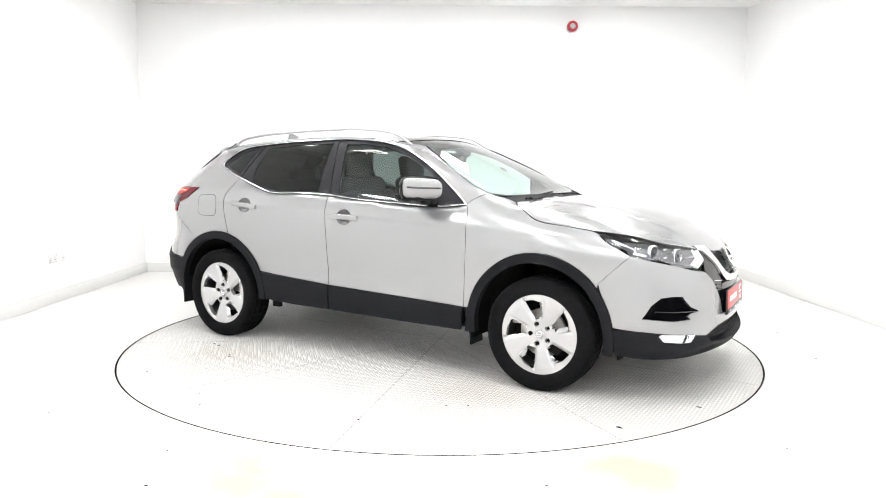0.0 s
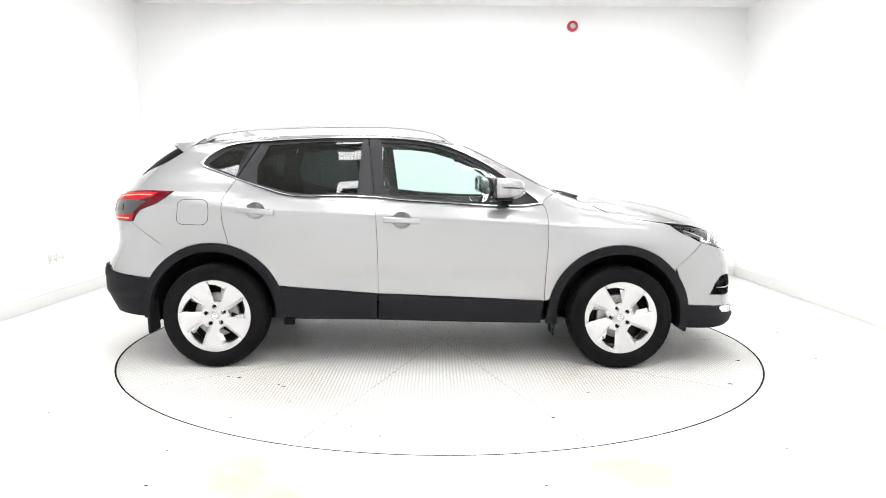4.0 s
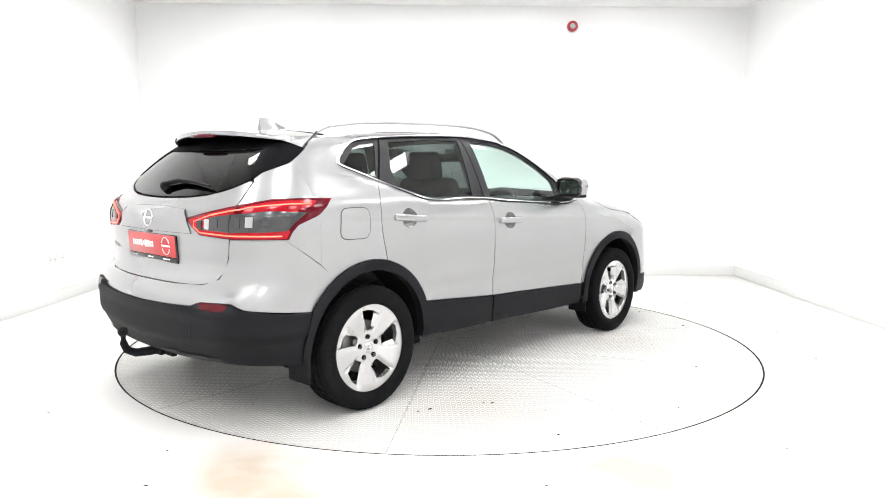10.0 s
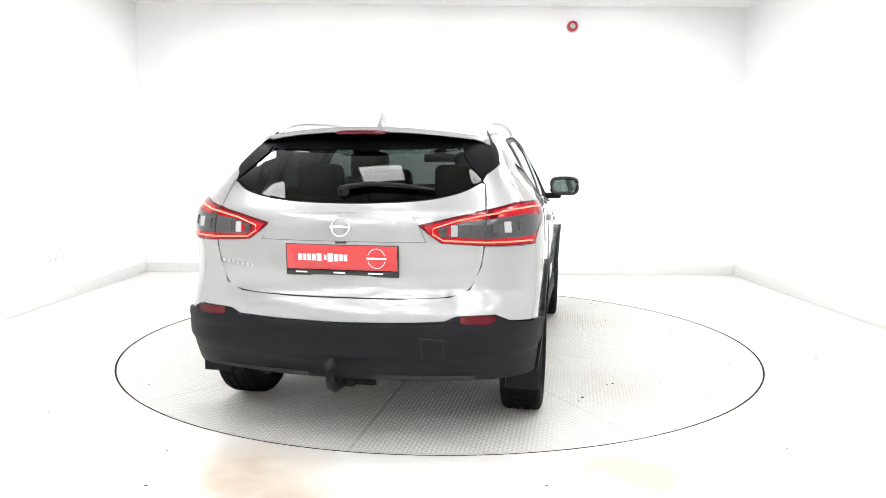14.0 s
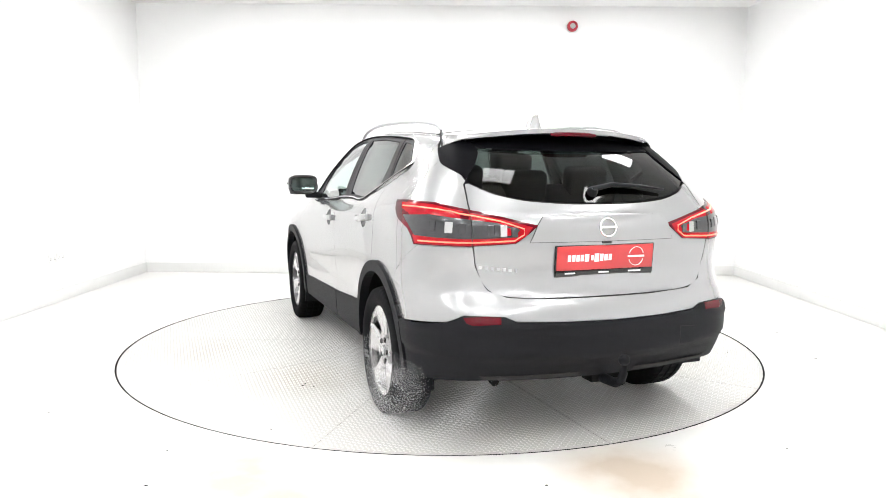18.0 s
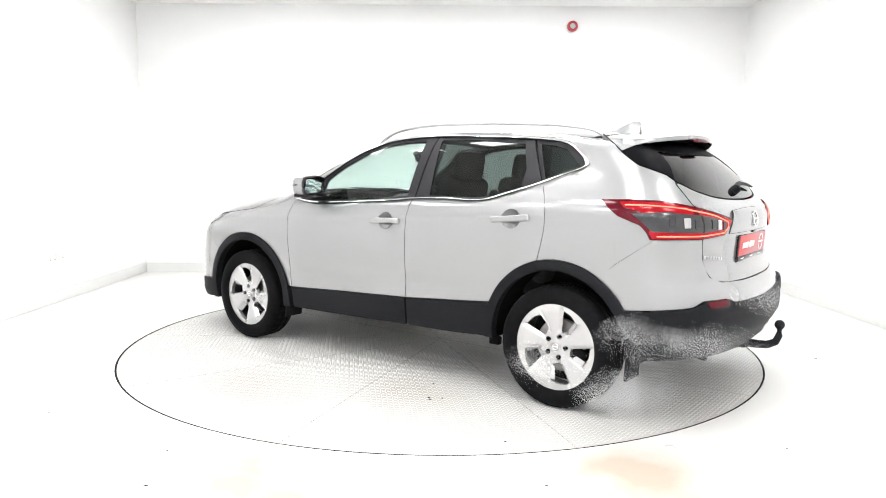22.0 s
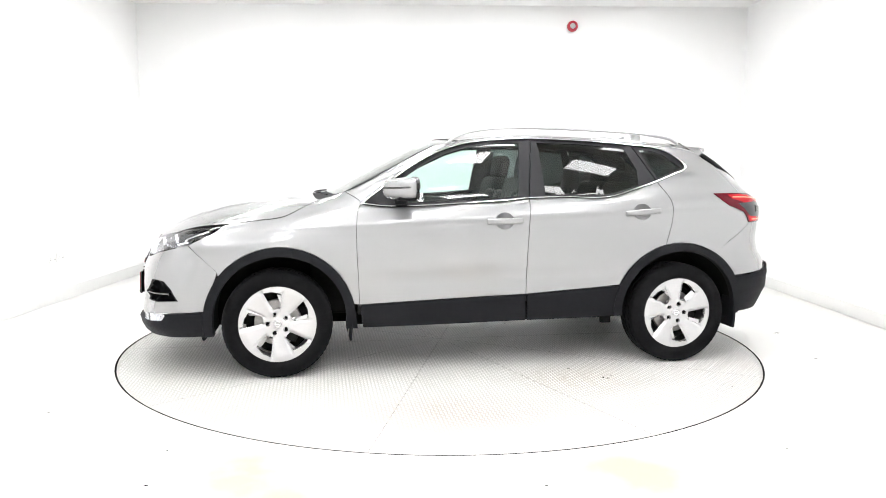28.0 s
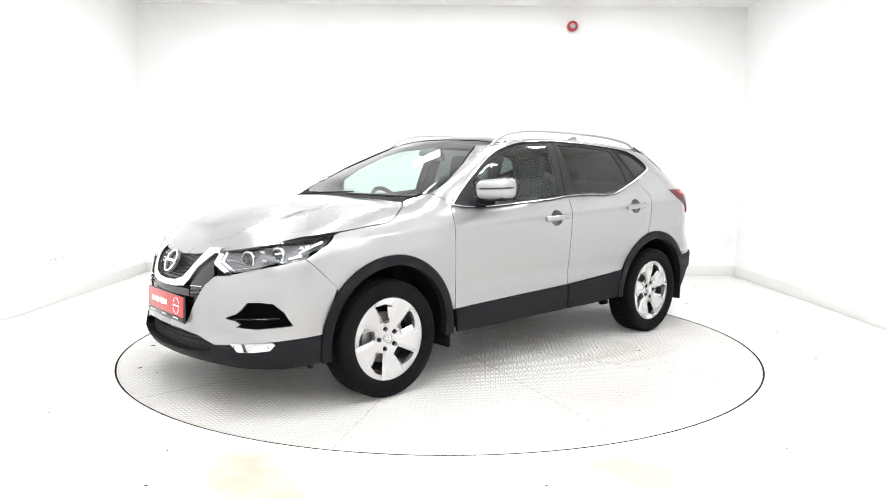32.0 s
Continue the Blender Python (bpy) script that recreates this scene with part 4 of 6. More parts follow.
def spoke_face(phase):
    """The five-spoke face: a dished sheet with five skewed openings, folded edges and creased spokes."""
    loops = [np.array([polar(0.2510, a) for a in np.linspace(0, 360, 90, endpoint=False)])]
    for k in range(5):
        c = phase + 72 * k
        loops.append(round_corners(spoke_window(c), 0.010))
    for k in range(5):
        c = phase + 72 * k
        loops.append(np.array([(0.0600 * math.cos(radians(c)) + 0.0135 * math.cos(t), 0.0600 * math.sin(radians(c)) + 0.0135 * math.sin(t)) for t in np.linspace(0, 2 * math.pi, 12, endpoint=False)]))
    uv, tri = sheet(loops, 0.0075)
    r = np.hypot(uv[:, 0], uv[:, 1])
    ang = np.degrees(np.arctan2(uv[:, 1], uv[:, 0]))
    y = -0.066 - 0.018 * np.clip((r - 0.05) / 0.15, 0, 1) - 0.003 * np.clip((r - 0.236) / 0.012, 0, 1)
    # the flank of each spoke falls towards the opening on its clockwise side
    rel = (ang - phase + 36) % 72 - 36
    edge = np.interp(r, [0.09, 0.213], [0.0, 7.0])
    side = (rel - edge) * np.radians(1) * r
    flank = np.where((side > -0.002) & (side < 0.03), 1 - np.clip(side / 0.022, 0, 1), 0) * np.clip((r - 0.075) / 0.03, 0, 1) * np.clip((0.236 - r) / 0.025, 0, 1)
    lip = (rel + 27.0) * np.radians(1) * r
    flank2 = np.where((lip < 0.003) & (lip > -0.02), 1 - np.clip(-lip / 0.012, 0, 1), 0) * np.clip((r - 0.075) / 0.03, 0, 1) * np.clip((0.215 - r) / 0.02, 0, 1)
    y = y + 0.014 * flank + 0.008 * flank2
    p = np.stack([uv[:, 0], y, uv[:, 1]], 1)
    fn = np.cross(p[tri[:, 1]] - p[tri[:, 0]], p[tri[:, 2]] - p[tri[:, 0]])
    fn *= np.where(fn[:, 1:2] > 0, -1, 1)
    acc = np.zeros_like(p)
    for k in range(3):
        np.add.at(acc, tri[:, k], fn)
    return p, acc / np.linalg.norm(acc, axis=1, keepdims=True), tri


TYRE_ME = None


def build_wheel(x, s, phase):
    global TYRE_ME
    wheel = part("wheel", lathe([(0.2510, -0.084), (0.2540, -0.092), (0.2500, -0.094), (0.241, -0.080), (0.228, -0.066), (0.219, 0.02), (0.229, 0.085), (0.252, 0.092), (0.252, 0.080), (0.240, 0.06), (0.240, -0.07), (0.2510, -0.084)], 72), BARREL, CAR, "silver five-spoke alloy wheel with black tyre")
    wheel.matrix_basis = Matrix.Translation(OFF) @ pose(x, s * 0.780, 0.338, 0, 0, 0 if s < 0 else 180)
    if TYRE_ME is None:
        ty = part("tyre", tyre_mesh(), RUBBER, wheel, "black rubber tyre", 30)
        TYRE_ME = ty.data
    else:
        ty = new("tyre", TYRE_ME)
        ty.parent = wheel
        ty["label"] = "black rubber tyre"
    p, n, tri = spoke_face(phase)
    sheet_mesh("spokes", p, n, tri, ALLOY, wheel, "silver painted spokes", 0.030)
    part("centre_cap", lathe([(0.0, -0.0755), (0.020, -0.0755), (0.022, -0.0735), (0.026, -0.0735), (0.028, -0.0750), (0.030, -0.0735), (0.030, -0.066), (0.0, -0.066)], 40), ALLOY, wheel, "silver centre cap")
    part("emblem", merge(tube([(0.016 * math.cos(a), -0.0765, 0.016 * math.sin(a)) for a in np.linspace(0, 2 * math.pi, 24, endpoint=False)], 0.0018, 6, True), box(0.036, 0.003, 0.006, (0, -0.0765, 0), 0.001, 1)), SATIN, wheel)
    for k in range(5):
        c = phase + 72 * k
        q = polar(0.0600, c)
        part("wheel_nut", merge(lathe([(0.0, -0.060), (0.0075, -0.060), (0.0085, -0.055), (0.0085, -0.040), (0.0, -0.040)], 6), lathe([(0.0142, -0.0715), (0.0142, -0.038), (0.0085, -0.038)], 16)), DARKMETAL, wheel, "dark wheel nut in its recess", 20).location = (q[0], 0, q[1])
    part("brake_disc", lathe([(0.06, -0.020), (0.142, -0.020), (0.146, -0.014), (0.146, 0.004), (0.142, 0.008), (0.06, 0.008), (0.06, -0.020)], 60), STEEL, wheel, "rusty steel brake disc")
    part("hub", lathe([(0.0, -0.045), (0.062, -0.045), (0.066, -0.030), (0.066, 0.06), (0.0, 0.06)], 32), STEEL, wheel)
    cal = part("caliper", box(0.075, 0.065, 0.13, (0.115, -0.006, 0.0), 0.012), DARKMETAL, wheel, "dark brake caliper")
    cal.matrix_basis = pose(0, 0, 0, 0, 30, 0)
    part("backing_plate", lathe([(0.0, 0.012), (0.19, 0.012), (0.20, 0.02), (0.19, 0.03), (0.0, 0.03)], 40), DARKMETAL, wheel)


build_wheel(-AXLE_X, -1, 22)
build_wheel(AXLE_X, -1, 38)
build_wheel(AXLE_X, 1, 35)
build_wheel(-AXLE_X, 1, 71)


# ---- underbody, wheel housings ----
def half_drum(cx, y0, y1, r, a0=-12, a1=192, n=30):
    bm = bmesh.new()
    a = [(cx + r * math.cos(radians(q)), ARCH_Z + r * math.sin(radians(q))) for q in np.linspace(a0, a1, n)]
    rows = [[bm.verts.new((x, y, z)) for x, z in a] for y in (y0, y1)]
    for i in range(n - 1):
        bm.faces.new((rows[0][i], rows[0][i + 1], rows[1][i + 1], rows[1][i]))
    bm.faces.new(rows[0])
    return bm


for s in (-1, 1):
    for w in ("front", "rear"):
        car_part("wheel_housing", half_drum(ARCH_X[w], s * 0.50, s * 0.862, ARCH_IN + 0.016, -12 if w == "front" else 0, 192 if w == "front" else 191), DARKMETAL, "black inner wheel arch liner")
car_part("floor_pan", merge(box(1.72, 1.50, 0.10, (0.0, 0, 0.345), 0.02), box(3.30, 1.0, 0.10, (0.25, 0, 0.315), 0.02), box(0.20, 1.0, 0.06, (-1.92, 0, 0.46), 0.02), box(0.30, 1.30, 0.05, (1.90, 0, 0.305), 0.02)), DARKMETAL, "dark underbody")
for s in (-1, 1):
    car_part("sill", box(1.62, 0.08, 0.11, (-0.02, s * 0.79, 0.375), 0.03), DARKMETAL)
car_part("engine_bay", merge(box(1.15, 0.98, 0.50, (1.45, 0, 0.56), 0.04), box(0.25, 1.3, 0.5, (1.0, 0, 0.60), 0.03)), DARKMETAL)
car_part("boot_tub", merge(box(0.90, 0.98, 0.30, (-1.48, 0, 0.53), 0.03), box(0.06, 1.0, 0.60, (-1.93, 0, 0.75), 0.02), box(0.95, 1.16, 0.03, (-1.45, 0, 0.86))), TRIMDARK)
car_part("exhaust", merge(tube([(-0.5, 0.25, 0.225), (-1.4, 0.30, 0.235), (-1.80, 0.48, 0.345)], 0.028, 12), tube([(-1.78, 0.50, 0.345), (-2.03, 0.53, 0.330)], 0.020, 12)), DARKMETAL, "dark exhaust pipe")
for s in (-1, 1):
    car_part("door_card", merge(box(1.70, 0.035, 0.70, (-0.02, s * 0.775, 0.72), 0.012), box(0.40, 0.035, 0.22, (-1.05, s * 0.775, 0.95), 0.012), box(0.9, 0.05, 0.06, (0.3, s * 0.745, 0.93), 0.02), box(0.75, 0.05, 0.06, (-0.75, s * 0.745, 0.93), 0.02)), TRIMDARK, "dark inner door lining")
    # mud flaps
    car_part("mud_flap", box(0.022, 0.165, 0.22, (-1.742, s * 0.800, 0.335), 0.008, 2, (0, -3, 0)), BLACK, "black rubber mud flap")
    car_part("mud_flap", box(0.014, 0.15, 0.13, (0.872, s * 0.80, 0.285), 0.005, 2, (0, -6, 0)), BLACK, "black rubber mud flap")
    car_part("jacking_bracket", box(0.07, 0.04, 0.05, (-0.86, s * 0.74, 0.285), 0.008), DARKMETAL)
    car_part("air_deflector", box(0.02, 0.20, 0.07, (1.78, s * 0.68, 0.265), 0.004, 1, (0, 12, 0)), BLACK)


# ---- cabin ----
def blend_box(sx, sy, sz, at, bevel, rot=(0, 0, 0)):
    return box(sx, sy, sz, at, bevel, 4, rot)


def headrest(x, y, z):
    return merge(blend_box(0.10, 0.27, 0.19, (x, y, z), 0.042, (0, -10, 0)), tube([(x + 0.01, y - 0.06, z - 0.07), (x + 0.03, y - 0.06, z - 0.20)], 0.007, 8), tube([(x + 0.01, y + 0.06, z - 0.07), (x + 0.03, y + 0.06, z - 0.20)], 0.007, 8))


for s in (-1, 1):
    y = 0.365 * s
    seat = car_part("front_seat", blend_box(0.52, 0.50, 0.17, (0.06, y, 0.63), 0.06, (0, -8, 0)), CLOTH, "dark grey cloth front seat")
    bk = merge(blend_box(0.13, 0.48, 0.64, (-0.27, y, 0.93), 0.055, (0, -16, 0)), blend_box(0.16, 0.09, 0.50, (-0.23, y - 0.21, 0.90), 0.04, (0, -16, 0)), blend_box(0.16, 0.09, 0.50, (-0.23, y + 0.21, 0.90), 0.04, (0, -16, 0)))
    part("backrest", bk, CLOTH, seat)
    part("head_restraint", headrest(-0.385, y, 1.315), CLOTH, seat, "padded dark headrest")
bench = car_part("rear_bench", blend_box(0.50, 1.26, 0.17, (-0.80, 0, 0.66), 0.06, (0, -6, 0)), CLOTH, "dark grey cloth rear bench")
part("backrest", merge(blend_box(0.14, 0.74, 0.60, (-1.13, 0.26, 0.92), 0.05, (0, -20, 0)), blend_box(0.14, 0.50, 0.60, (-1.13, -0.37, 0.92), 0.05, (0, -20, 0))), CLOTH, bench)
for y in (-0.40, 0.0, 0.40):
    part("head_restraint", headrest(-1.255, y, 1.225 if y else 1.20), CLOTH, bench, "padded dark headrest")
dash = car_part("dashboard", merge(blend_box(0.36, 1.42, 0.20, (0.76, 0, 0.945), 0.06, (0, 6, 0)), blend_box(0.22, 1.40, 0.30, (0.70, 0, 0.80), 0.05), blend_box(0.30, 0.26, 0.34, (0.46, 0, 0.66), 0.05), blend_box(0.20, 0.40, 0.09, (0.66, -0.36, 1.05), 0.04)), TRIMDARK, "dark soft plastic dashboard")
part("screen", box(0.012, 0.19, 0.12, (0.60, 0, 0.955), 0.003, 2, (0, -8, 0)), GLOSSBLACK, dash)
for y in (-0.62, 0.62, 0.16, -0.16):
    part("air_vent", box(0.014, 0.13, 0.07, (0.592, y, 0.96), 0.004, 2, (0, -8, 0)), GLOSSBLACK, dash)
sw = car_part("steering_wheel", tube([(0.40 + 0.08 * math.sin(a), -0.365 + 0.185 * math.cos(a), 0.985 + 0.167 * math.sin(a)) for a in np.linspace(0, 2 * math.pi, 40, endpoint=False)], 0.016, 10, True), TRIMDARK, "dark leather steering wheel")
part("wheel_hub", merge(blend_box(0.06, 0.15, 0.13, (0.42, -0.365, 0.98), 0.025, (0, 25, 0)), tube([(0.41, -0.53, 0.985), (0.42, -0.20, 0.985)], 0.014, 8, False, 1.0), tube([(0.43, -0.365, 0.97), (0.62, -0.365, 0.90)], 0.035, 12)), TRIMDARK, sw)
rm = car_part("rear_view_mirror", merge(blend_box(0.035, 0.25, 0.065, (0.27, 0, 1.385), 0.014, (0, 15, 0)), tube([(0.28, 0, 1.39), (0.33, 0, 1.425)], 0.012, 8), blend_box(0.09, 0.10, 0.035, (0.32, 0, 1.422), 0.012, (0, 25, 0))), TRIMDARK, "dark rear view mirror")
car_panel("headliner", [[(0.10, 0.54, 1), (-1.42, 0.54, 1), (-1.44, 0.0), (-1.42, -0.54, 1), (0.10, -0.54, 1), (0.16, 0.0)]], "top", TRIMGREY, "pale grey roof lining", off=-0.045, depth=0.0, res=0.1)
for md, s in SIDES:
    # inner pillar trims behind the skin
    for out in ([(-0.27, 1.09, 1), (-0.31, 1.47, 1), (-0.40, 1.47, 1), (-0.38, 1.09, 1)],
                [(-1.04, 1.10, 1), (-1.06, 1.45, 1), (-1.16, 1.44, 1), (-1.20, 1.26, 1), (-1.24, 1.10, 1)],
                [(0.16, 1.465, 1), (0.44, 1.345, 1), (0.70, 1.19, 1), (0.78, 1.10, 1), (0.86, 1.12, 1), (0.70, 1.215, 1), (0.46, 1.365, 1), (0.18, 1.49, 1)],
                [(-1.22, 1.10, 1), (-1.38, 1.30, 1), (-1.40, 1.36, 1), (-1.28, 1.44, 1), (-1.30, 1.49, 1), (-1.58, 1.39, 1), (-1.72, 1.10, 1)]):
        car_panel("pillar_trim", [out], md, TRIMGREY if out[0][0] > 0 else TRIMDARK, "", off=-0.030, depth=0.004, res=0.08)
# cowl below the windscreen with its two wipers
car_panel("cowl", [[(0.985, 0.64, 1), (1.075, 0.61, 1), (1.095, 0.5), (1.115, 0.0), (1.095, -0.5), (1.075, -0.61, 1), (0.985, -0.64, 1), (0.97, -0.45), (0.99, 0.0), (0.97, 0.45)]], "top", BLACK, "black windscreen cowl", off=-0.008, res=0.06)
for y0, y1 in ((-0.50, 0.06), (0.06, 0.56)):
    a = on("top", [(1.060, y0), (1.045, (y0 + y1) / 2), (1.010, y1)], 0.008)
    w = car_ribbon("wiper", a, 0.007, BLACK, "black windscreen wiper", False, 0.8)
    b = on("top", [(1.085, y0 + 0.02), (1.068, y0 + 0.20), (1.050, (y0 + y1) / 2)], 0.012)
    ribbon("wiper_arm", b, [0.013, 0.009, 0.007], BLACK, w)


# ---- body details ----
def capsule(x0, x1, y, z0, z1, s, r=0.013):
    n = 9
    pts = [(x0 + (x1 - x0) * k / (n - 1), y + s * 0.012 * math.sin(math.pi * k / (n - 1)), z0 + (z1 - z0) * k / (n - 1)) for k in range(n)]
    rr = [r * 0.75] + [r] * (n - 2) + [r * 0.75]
    return tube(pts, rr, 12, False, 1.4)


def ellipse(cx, cz, rx, rz, n=24):
    return [(cx + rx * math.cos(a), cz + rz * math.sin(a)) for a in np.linspace(0, 2 * math.pi, n, endpoint=False)]


def box_on(mode, u, v, su, sv, d, off=0.0, bevel=0.002):
    """A small plate lying on the skin at (u, v), its matrix and mesh."""
    p = cast(mode, [(u, v)])[0]
    n = skin_normal(p[None])[0]
    return p + n * off, n


def place(ob, p, n, up=(0, 0, 1)):
    """Sets ob so that its -Y looks along n and its Z stays up."""
    y = -Vector(n).normalized()
    x = y.cross(Vector(up)).normalized()
    z = x.cross(y)
    m = Matrix((x, y, z)).transposed().to_4x4()
    ob.matrix_basis = Matrix.Translation(Vector(p)) @ m
    return ob


for md, s in SIDES:
    for hx0, hx1, hz0, hz1 in HANDLES:
        cx, cz = (hx0 + hx1) / 2, (hz0 + hz1) / 2
        car_panel("handle_cup", [[(a, b) for a, b in ellipse(cx, cz, 0.060, 0.052)]], md, PAINT, "silver grip recess", off=-0.001, depth=0.0, gap=-0.003, res=0.012, step=0.01,
                  shape=lambda p, uv, cx=cx, cz=cz: -0.034 * np.clip(1 - ((uv[:, 0] - cx) / 0.060) ** 2 - ((uv[:, 1] - cz) / 0.052) ** 2, 0, 1) ** 0.5)
        yy = abs(cast(md, [(cx, cz)])[0][1]) + 0.009
        h = car_part("door_handle", box(hx1 - hx0, 0.024, 0.038, (cx, s * yy, cz), 0.010, 4, (0, math.degrees(math.atan2(hz0 - hz1, hx1 - hx0)), 0)), PAINT, "silver pull door handle", 60)
        part("handle_foot", merge(box(0.03, 0.02, 0.022, (hx0 + 0.03, s * (yy - 0.008), hz0), 0.005), box(0.03, 0.02, 0.022, (hx1 - 0.03, s * (yy - 0.008), hz1), 0.005)), PAINT, h)
    # door mirror: silver cap, black frame and glass, black foot
    sh = bmesh.new()
    bmesh.ops.create_uvsphere(sh, u_segments=28, v_segments=18, radius=1.0)
    for v in sh.verts:
        c = v.co
        f = lambda a: math.copysign(abs(a) ** 0.55, a)
        c.x, c.y, c.z = 0.115 * f(c.x) if c.x > 0 else 0.060 * f(c.x), 0.104 * f(c.y), 0.066 * f(c.z)
        c.x = -0.045 + (c.x + 0.045) * (1 - 0.30 * c.y * s / 0.104) if c.x > -0.045 else c.x
        c.z += 0.018 * (c.y * s / 0.118) * 0.3
    bmesh.ops.bisect_plane(sh, geom=list(sh.verts) + list(sh.edges) + list(sh.faces), plane_co=(-0.045, 0, 0), plane_no=(-1, 0, 0), clear_outer=True)
    m = part("door_mirror", sh, PAINT, CAR, "silver door mirror with black frame", 60)
    m.matrix_basis = Matrix.Translation(OFF) @ pose(0.532, s * 0.950, 1.176, 0, 0, s * 7)
    ringp = [(-0.045, 0.100 * math.copysign(abs(math.cos(a)) ** 0.5, math.cos(a)), 0.060 * math.copysign(abs(math.sin(a)) ** 0.5, math.sin(a))) for a in np.linspace(0, 2 * math.pi, 40, endpoint=False)]
    part("mirror_frame", tube(ringp, 0.013, 8, True), GLOSSBLACK, m, "black mirror frame")
    gl = bmesh.new()
    vs = [gl.verts.new((-0.043, 0.94 * q[1], 0.94 * q[2])) for q in ringp]
    gl.faces.new(vs)
    part("mirror_glass", gl, MIRROR, m, "tinted mirror glass", 0)
    strip = []
    for a in np.linspace(-0.35, 1.5, 16):
        yo = 0.1055 * math.copysign(abs(math.sin(a)) ** 0.55, math.sin(a))
        strip.append((-0.045 + (0.1165 * max(math.cos(a), 0) ** 0.55 + 0.045) * (1 - 0.30 * yo / 0.104), s * yo, 0.004 + 0.004 * a))
    part("turn_signal", tube(strip, [0.0035] + [0.005] * 14 + [0.004], 8, False, 1.0), GLOSSBLACK, m, "dark turn signal strip")
    part("mirror_foot", merge(box(0.075, 0.13, 0.045, (0.012, -s * 0.10, -0.078), 0.016, 3, (0, 0, -s * 20)), box(0.115, 0.17, 0.026, (0.012, -s * 0.01, -0.060), 0.012, 3)), BLACK, m, "black plastic mirror foot")
    # fuel flap
    if s < 0:
        fl = [(-1.531, 1.03), (-1.527, 1.072), (-1.505, 1.088), (-1.44, 1.092), (-1.37, 1.090), (-1.345, 1.072), (-1.340, 1.03), (-1.345, 0.96), (-1.365, 0.938), (-1.44, 0.936), (-1.51, 0.939), (-1.535, 0.96)]
        car_panel("fuel_flap_gap", [fl], md, GAP, "dark gap round the fuel flap", off=0.0010, gap=-0.0042, depth=0.0, res=0.03)
        car_panel("fuel_flap", [fl], md, PAINT, "silver fuel filler flap", off=0.0020, gap=0.0, depth=0.001, res=0.03)
    # roof rails on feet
    ry = 0.562
    rail = [(-1.44, 1.492), (-1.38, 1.512), (-1.28, 1.532), (-1.10, 1.553), (-0.71, 1.571), (-0.32, 1.577), (-0.13, 1.570), (0.02, 1.552), (0.12, 1.527), (0.215, 1.492)]
    rail[0] = (-1.45, cast("top", [(-1.45, s * ry)])[0][2] - 0.002)
    rail[-1] = (0.235, cast("top", [(0.235, s * ry)])[0][2] - 0.002)
    rp = spline(rail, 0.06, closed=False)
    rl = car_part("roof_rail", tube([(a, s * ry, b + 0.002) for a, b in rp], [0.006] + [0.0125] * (len(rp) - 2) + [0.006], 10, False, 0.75), SATIN, "satin aluminium roof rail", 60)
# aerial fin
fin = bmesh.new()
prof = [(-1.42, 0.0, 0.030), (-1.412, 0.070, 0.006), (-1.36, 0.068, 0.009), (-1.32, 0.050, 0.016), (-1.26, 0.020, 0.020), (-1.205, 0.0, 0.006)]
base_z = lambda x: float(cast("top", [(x, 0.0)])[0][2])
rows = []
for x, h, w in prof:
    z = base_z(x)
    rows.append([fin.verts.new((x, -max(w, 0.022), z - 0.002)), fin.verts.new((x, -w * 0.4, z + h * 0.7)), fin.verts.new((x, 0, z + h)), fin.verts.new((x, w * 0.4, z + h * 0.7)), fin.verts.new((x, max(w, 0.022), z - 0.002))])
for a, b in zip(rows, rows[1:]):
    for k in range(4):
        fin.faces.new((a[k], a[k + 1], b[k + 1], b[k]))
fin.faces.new(rows[0])
fin.faces.new(rows[-1][::-1])
car_part("aerial_fin", fin, PAINT, "silver shark fin aerial", 40)


# spoiler over the rear window
def roof_sheet(uv, drop=0.0):
    z = hermite(TOP_X, TOP_Z, uv[:, 0]) - hermite(CROWN_X, CROWN, uv[:, 0]) * uv[:, 1] ** 2 - drop
    return np.stack([uv[:, 0], uv[:, 1], z], 1)


def sheet_normals(p, tri):
    fn = np.cross(p[tri[:, 1]] - p[tri[:, 0]], p[tri[:, 2]] - p[tri[:, 0]])
    fn *= np.where(fn[:, 2:3] < 0, -1, 1)
    acc = np.zeros_like(p)
    for k in range(3):
        np.add.at(acc, tri[:, k], fn)
    return acc / np.linalg.norm(acc, axis=1, keepdims=True)


sp = [(-1.430, 0.572, 1), (-1.50, 0.586), (-1.56, 0.580), (-1.615, 0.558), (-1.665, 0.51), (-1.715, 0.415), (-1.758, 0.24), (-1.775, 0.0)]
sp_loop = spline(sp + [(x, -y, *r) for x, y, *r in reversed(sp[:-1])] + [(-1.45, -0.3), (-1.468, 0.0), (-1.45, 0.3)], 0.03)
uv, tri = sheet([sp_loop], 0.035)
lip = lambda q: 0.006 * np.clip((-1.65 - q[:, 0]) / 0.12, 0, 1)
p = roof_sheet(uv)
p[:, 2] += lip(uv)
spo = sheet_mesh("spoiler", p, sheet_normals(p, tri), tri, PAINT, CAR, "silver rear roof spoiler", 0.022, False)
spo.location = OFF
uv, tri = sheet([inset(sp_loop, 0.012)], 0.05)
p = roof_sheet(uv, 0.024)
p[:, 2] += lip(uv) - 0.02 * np.clip((uv[:, 0] + 1.78) / 0.2, 0, 1)
sheet_mesh("spoiler_underside", p, -sheet_normals(p, tri), tri, DEEPBLACK, spo, "black underside", 0.0)
bl = np.array([(-1.779 + 0.3 * y * y, y, 0) for y in np.linspace(-0.128, 0.128, 9)])
bz = roof_sheet(bl[:, :2])[:, 2] - 0.022
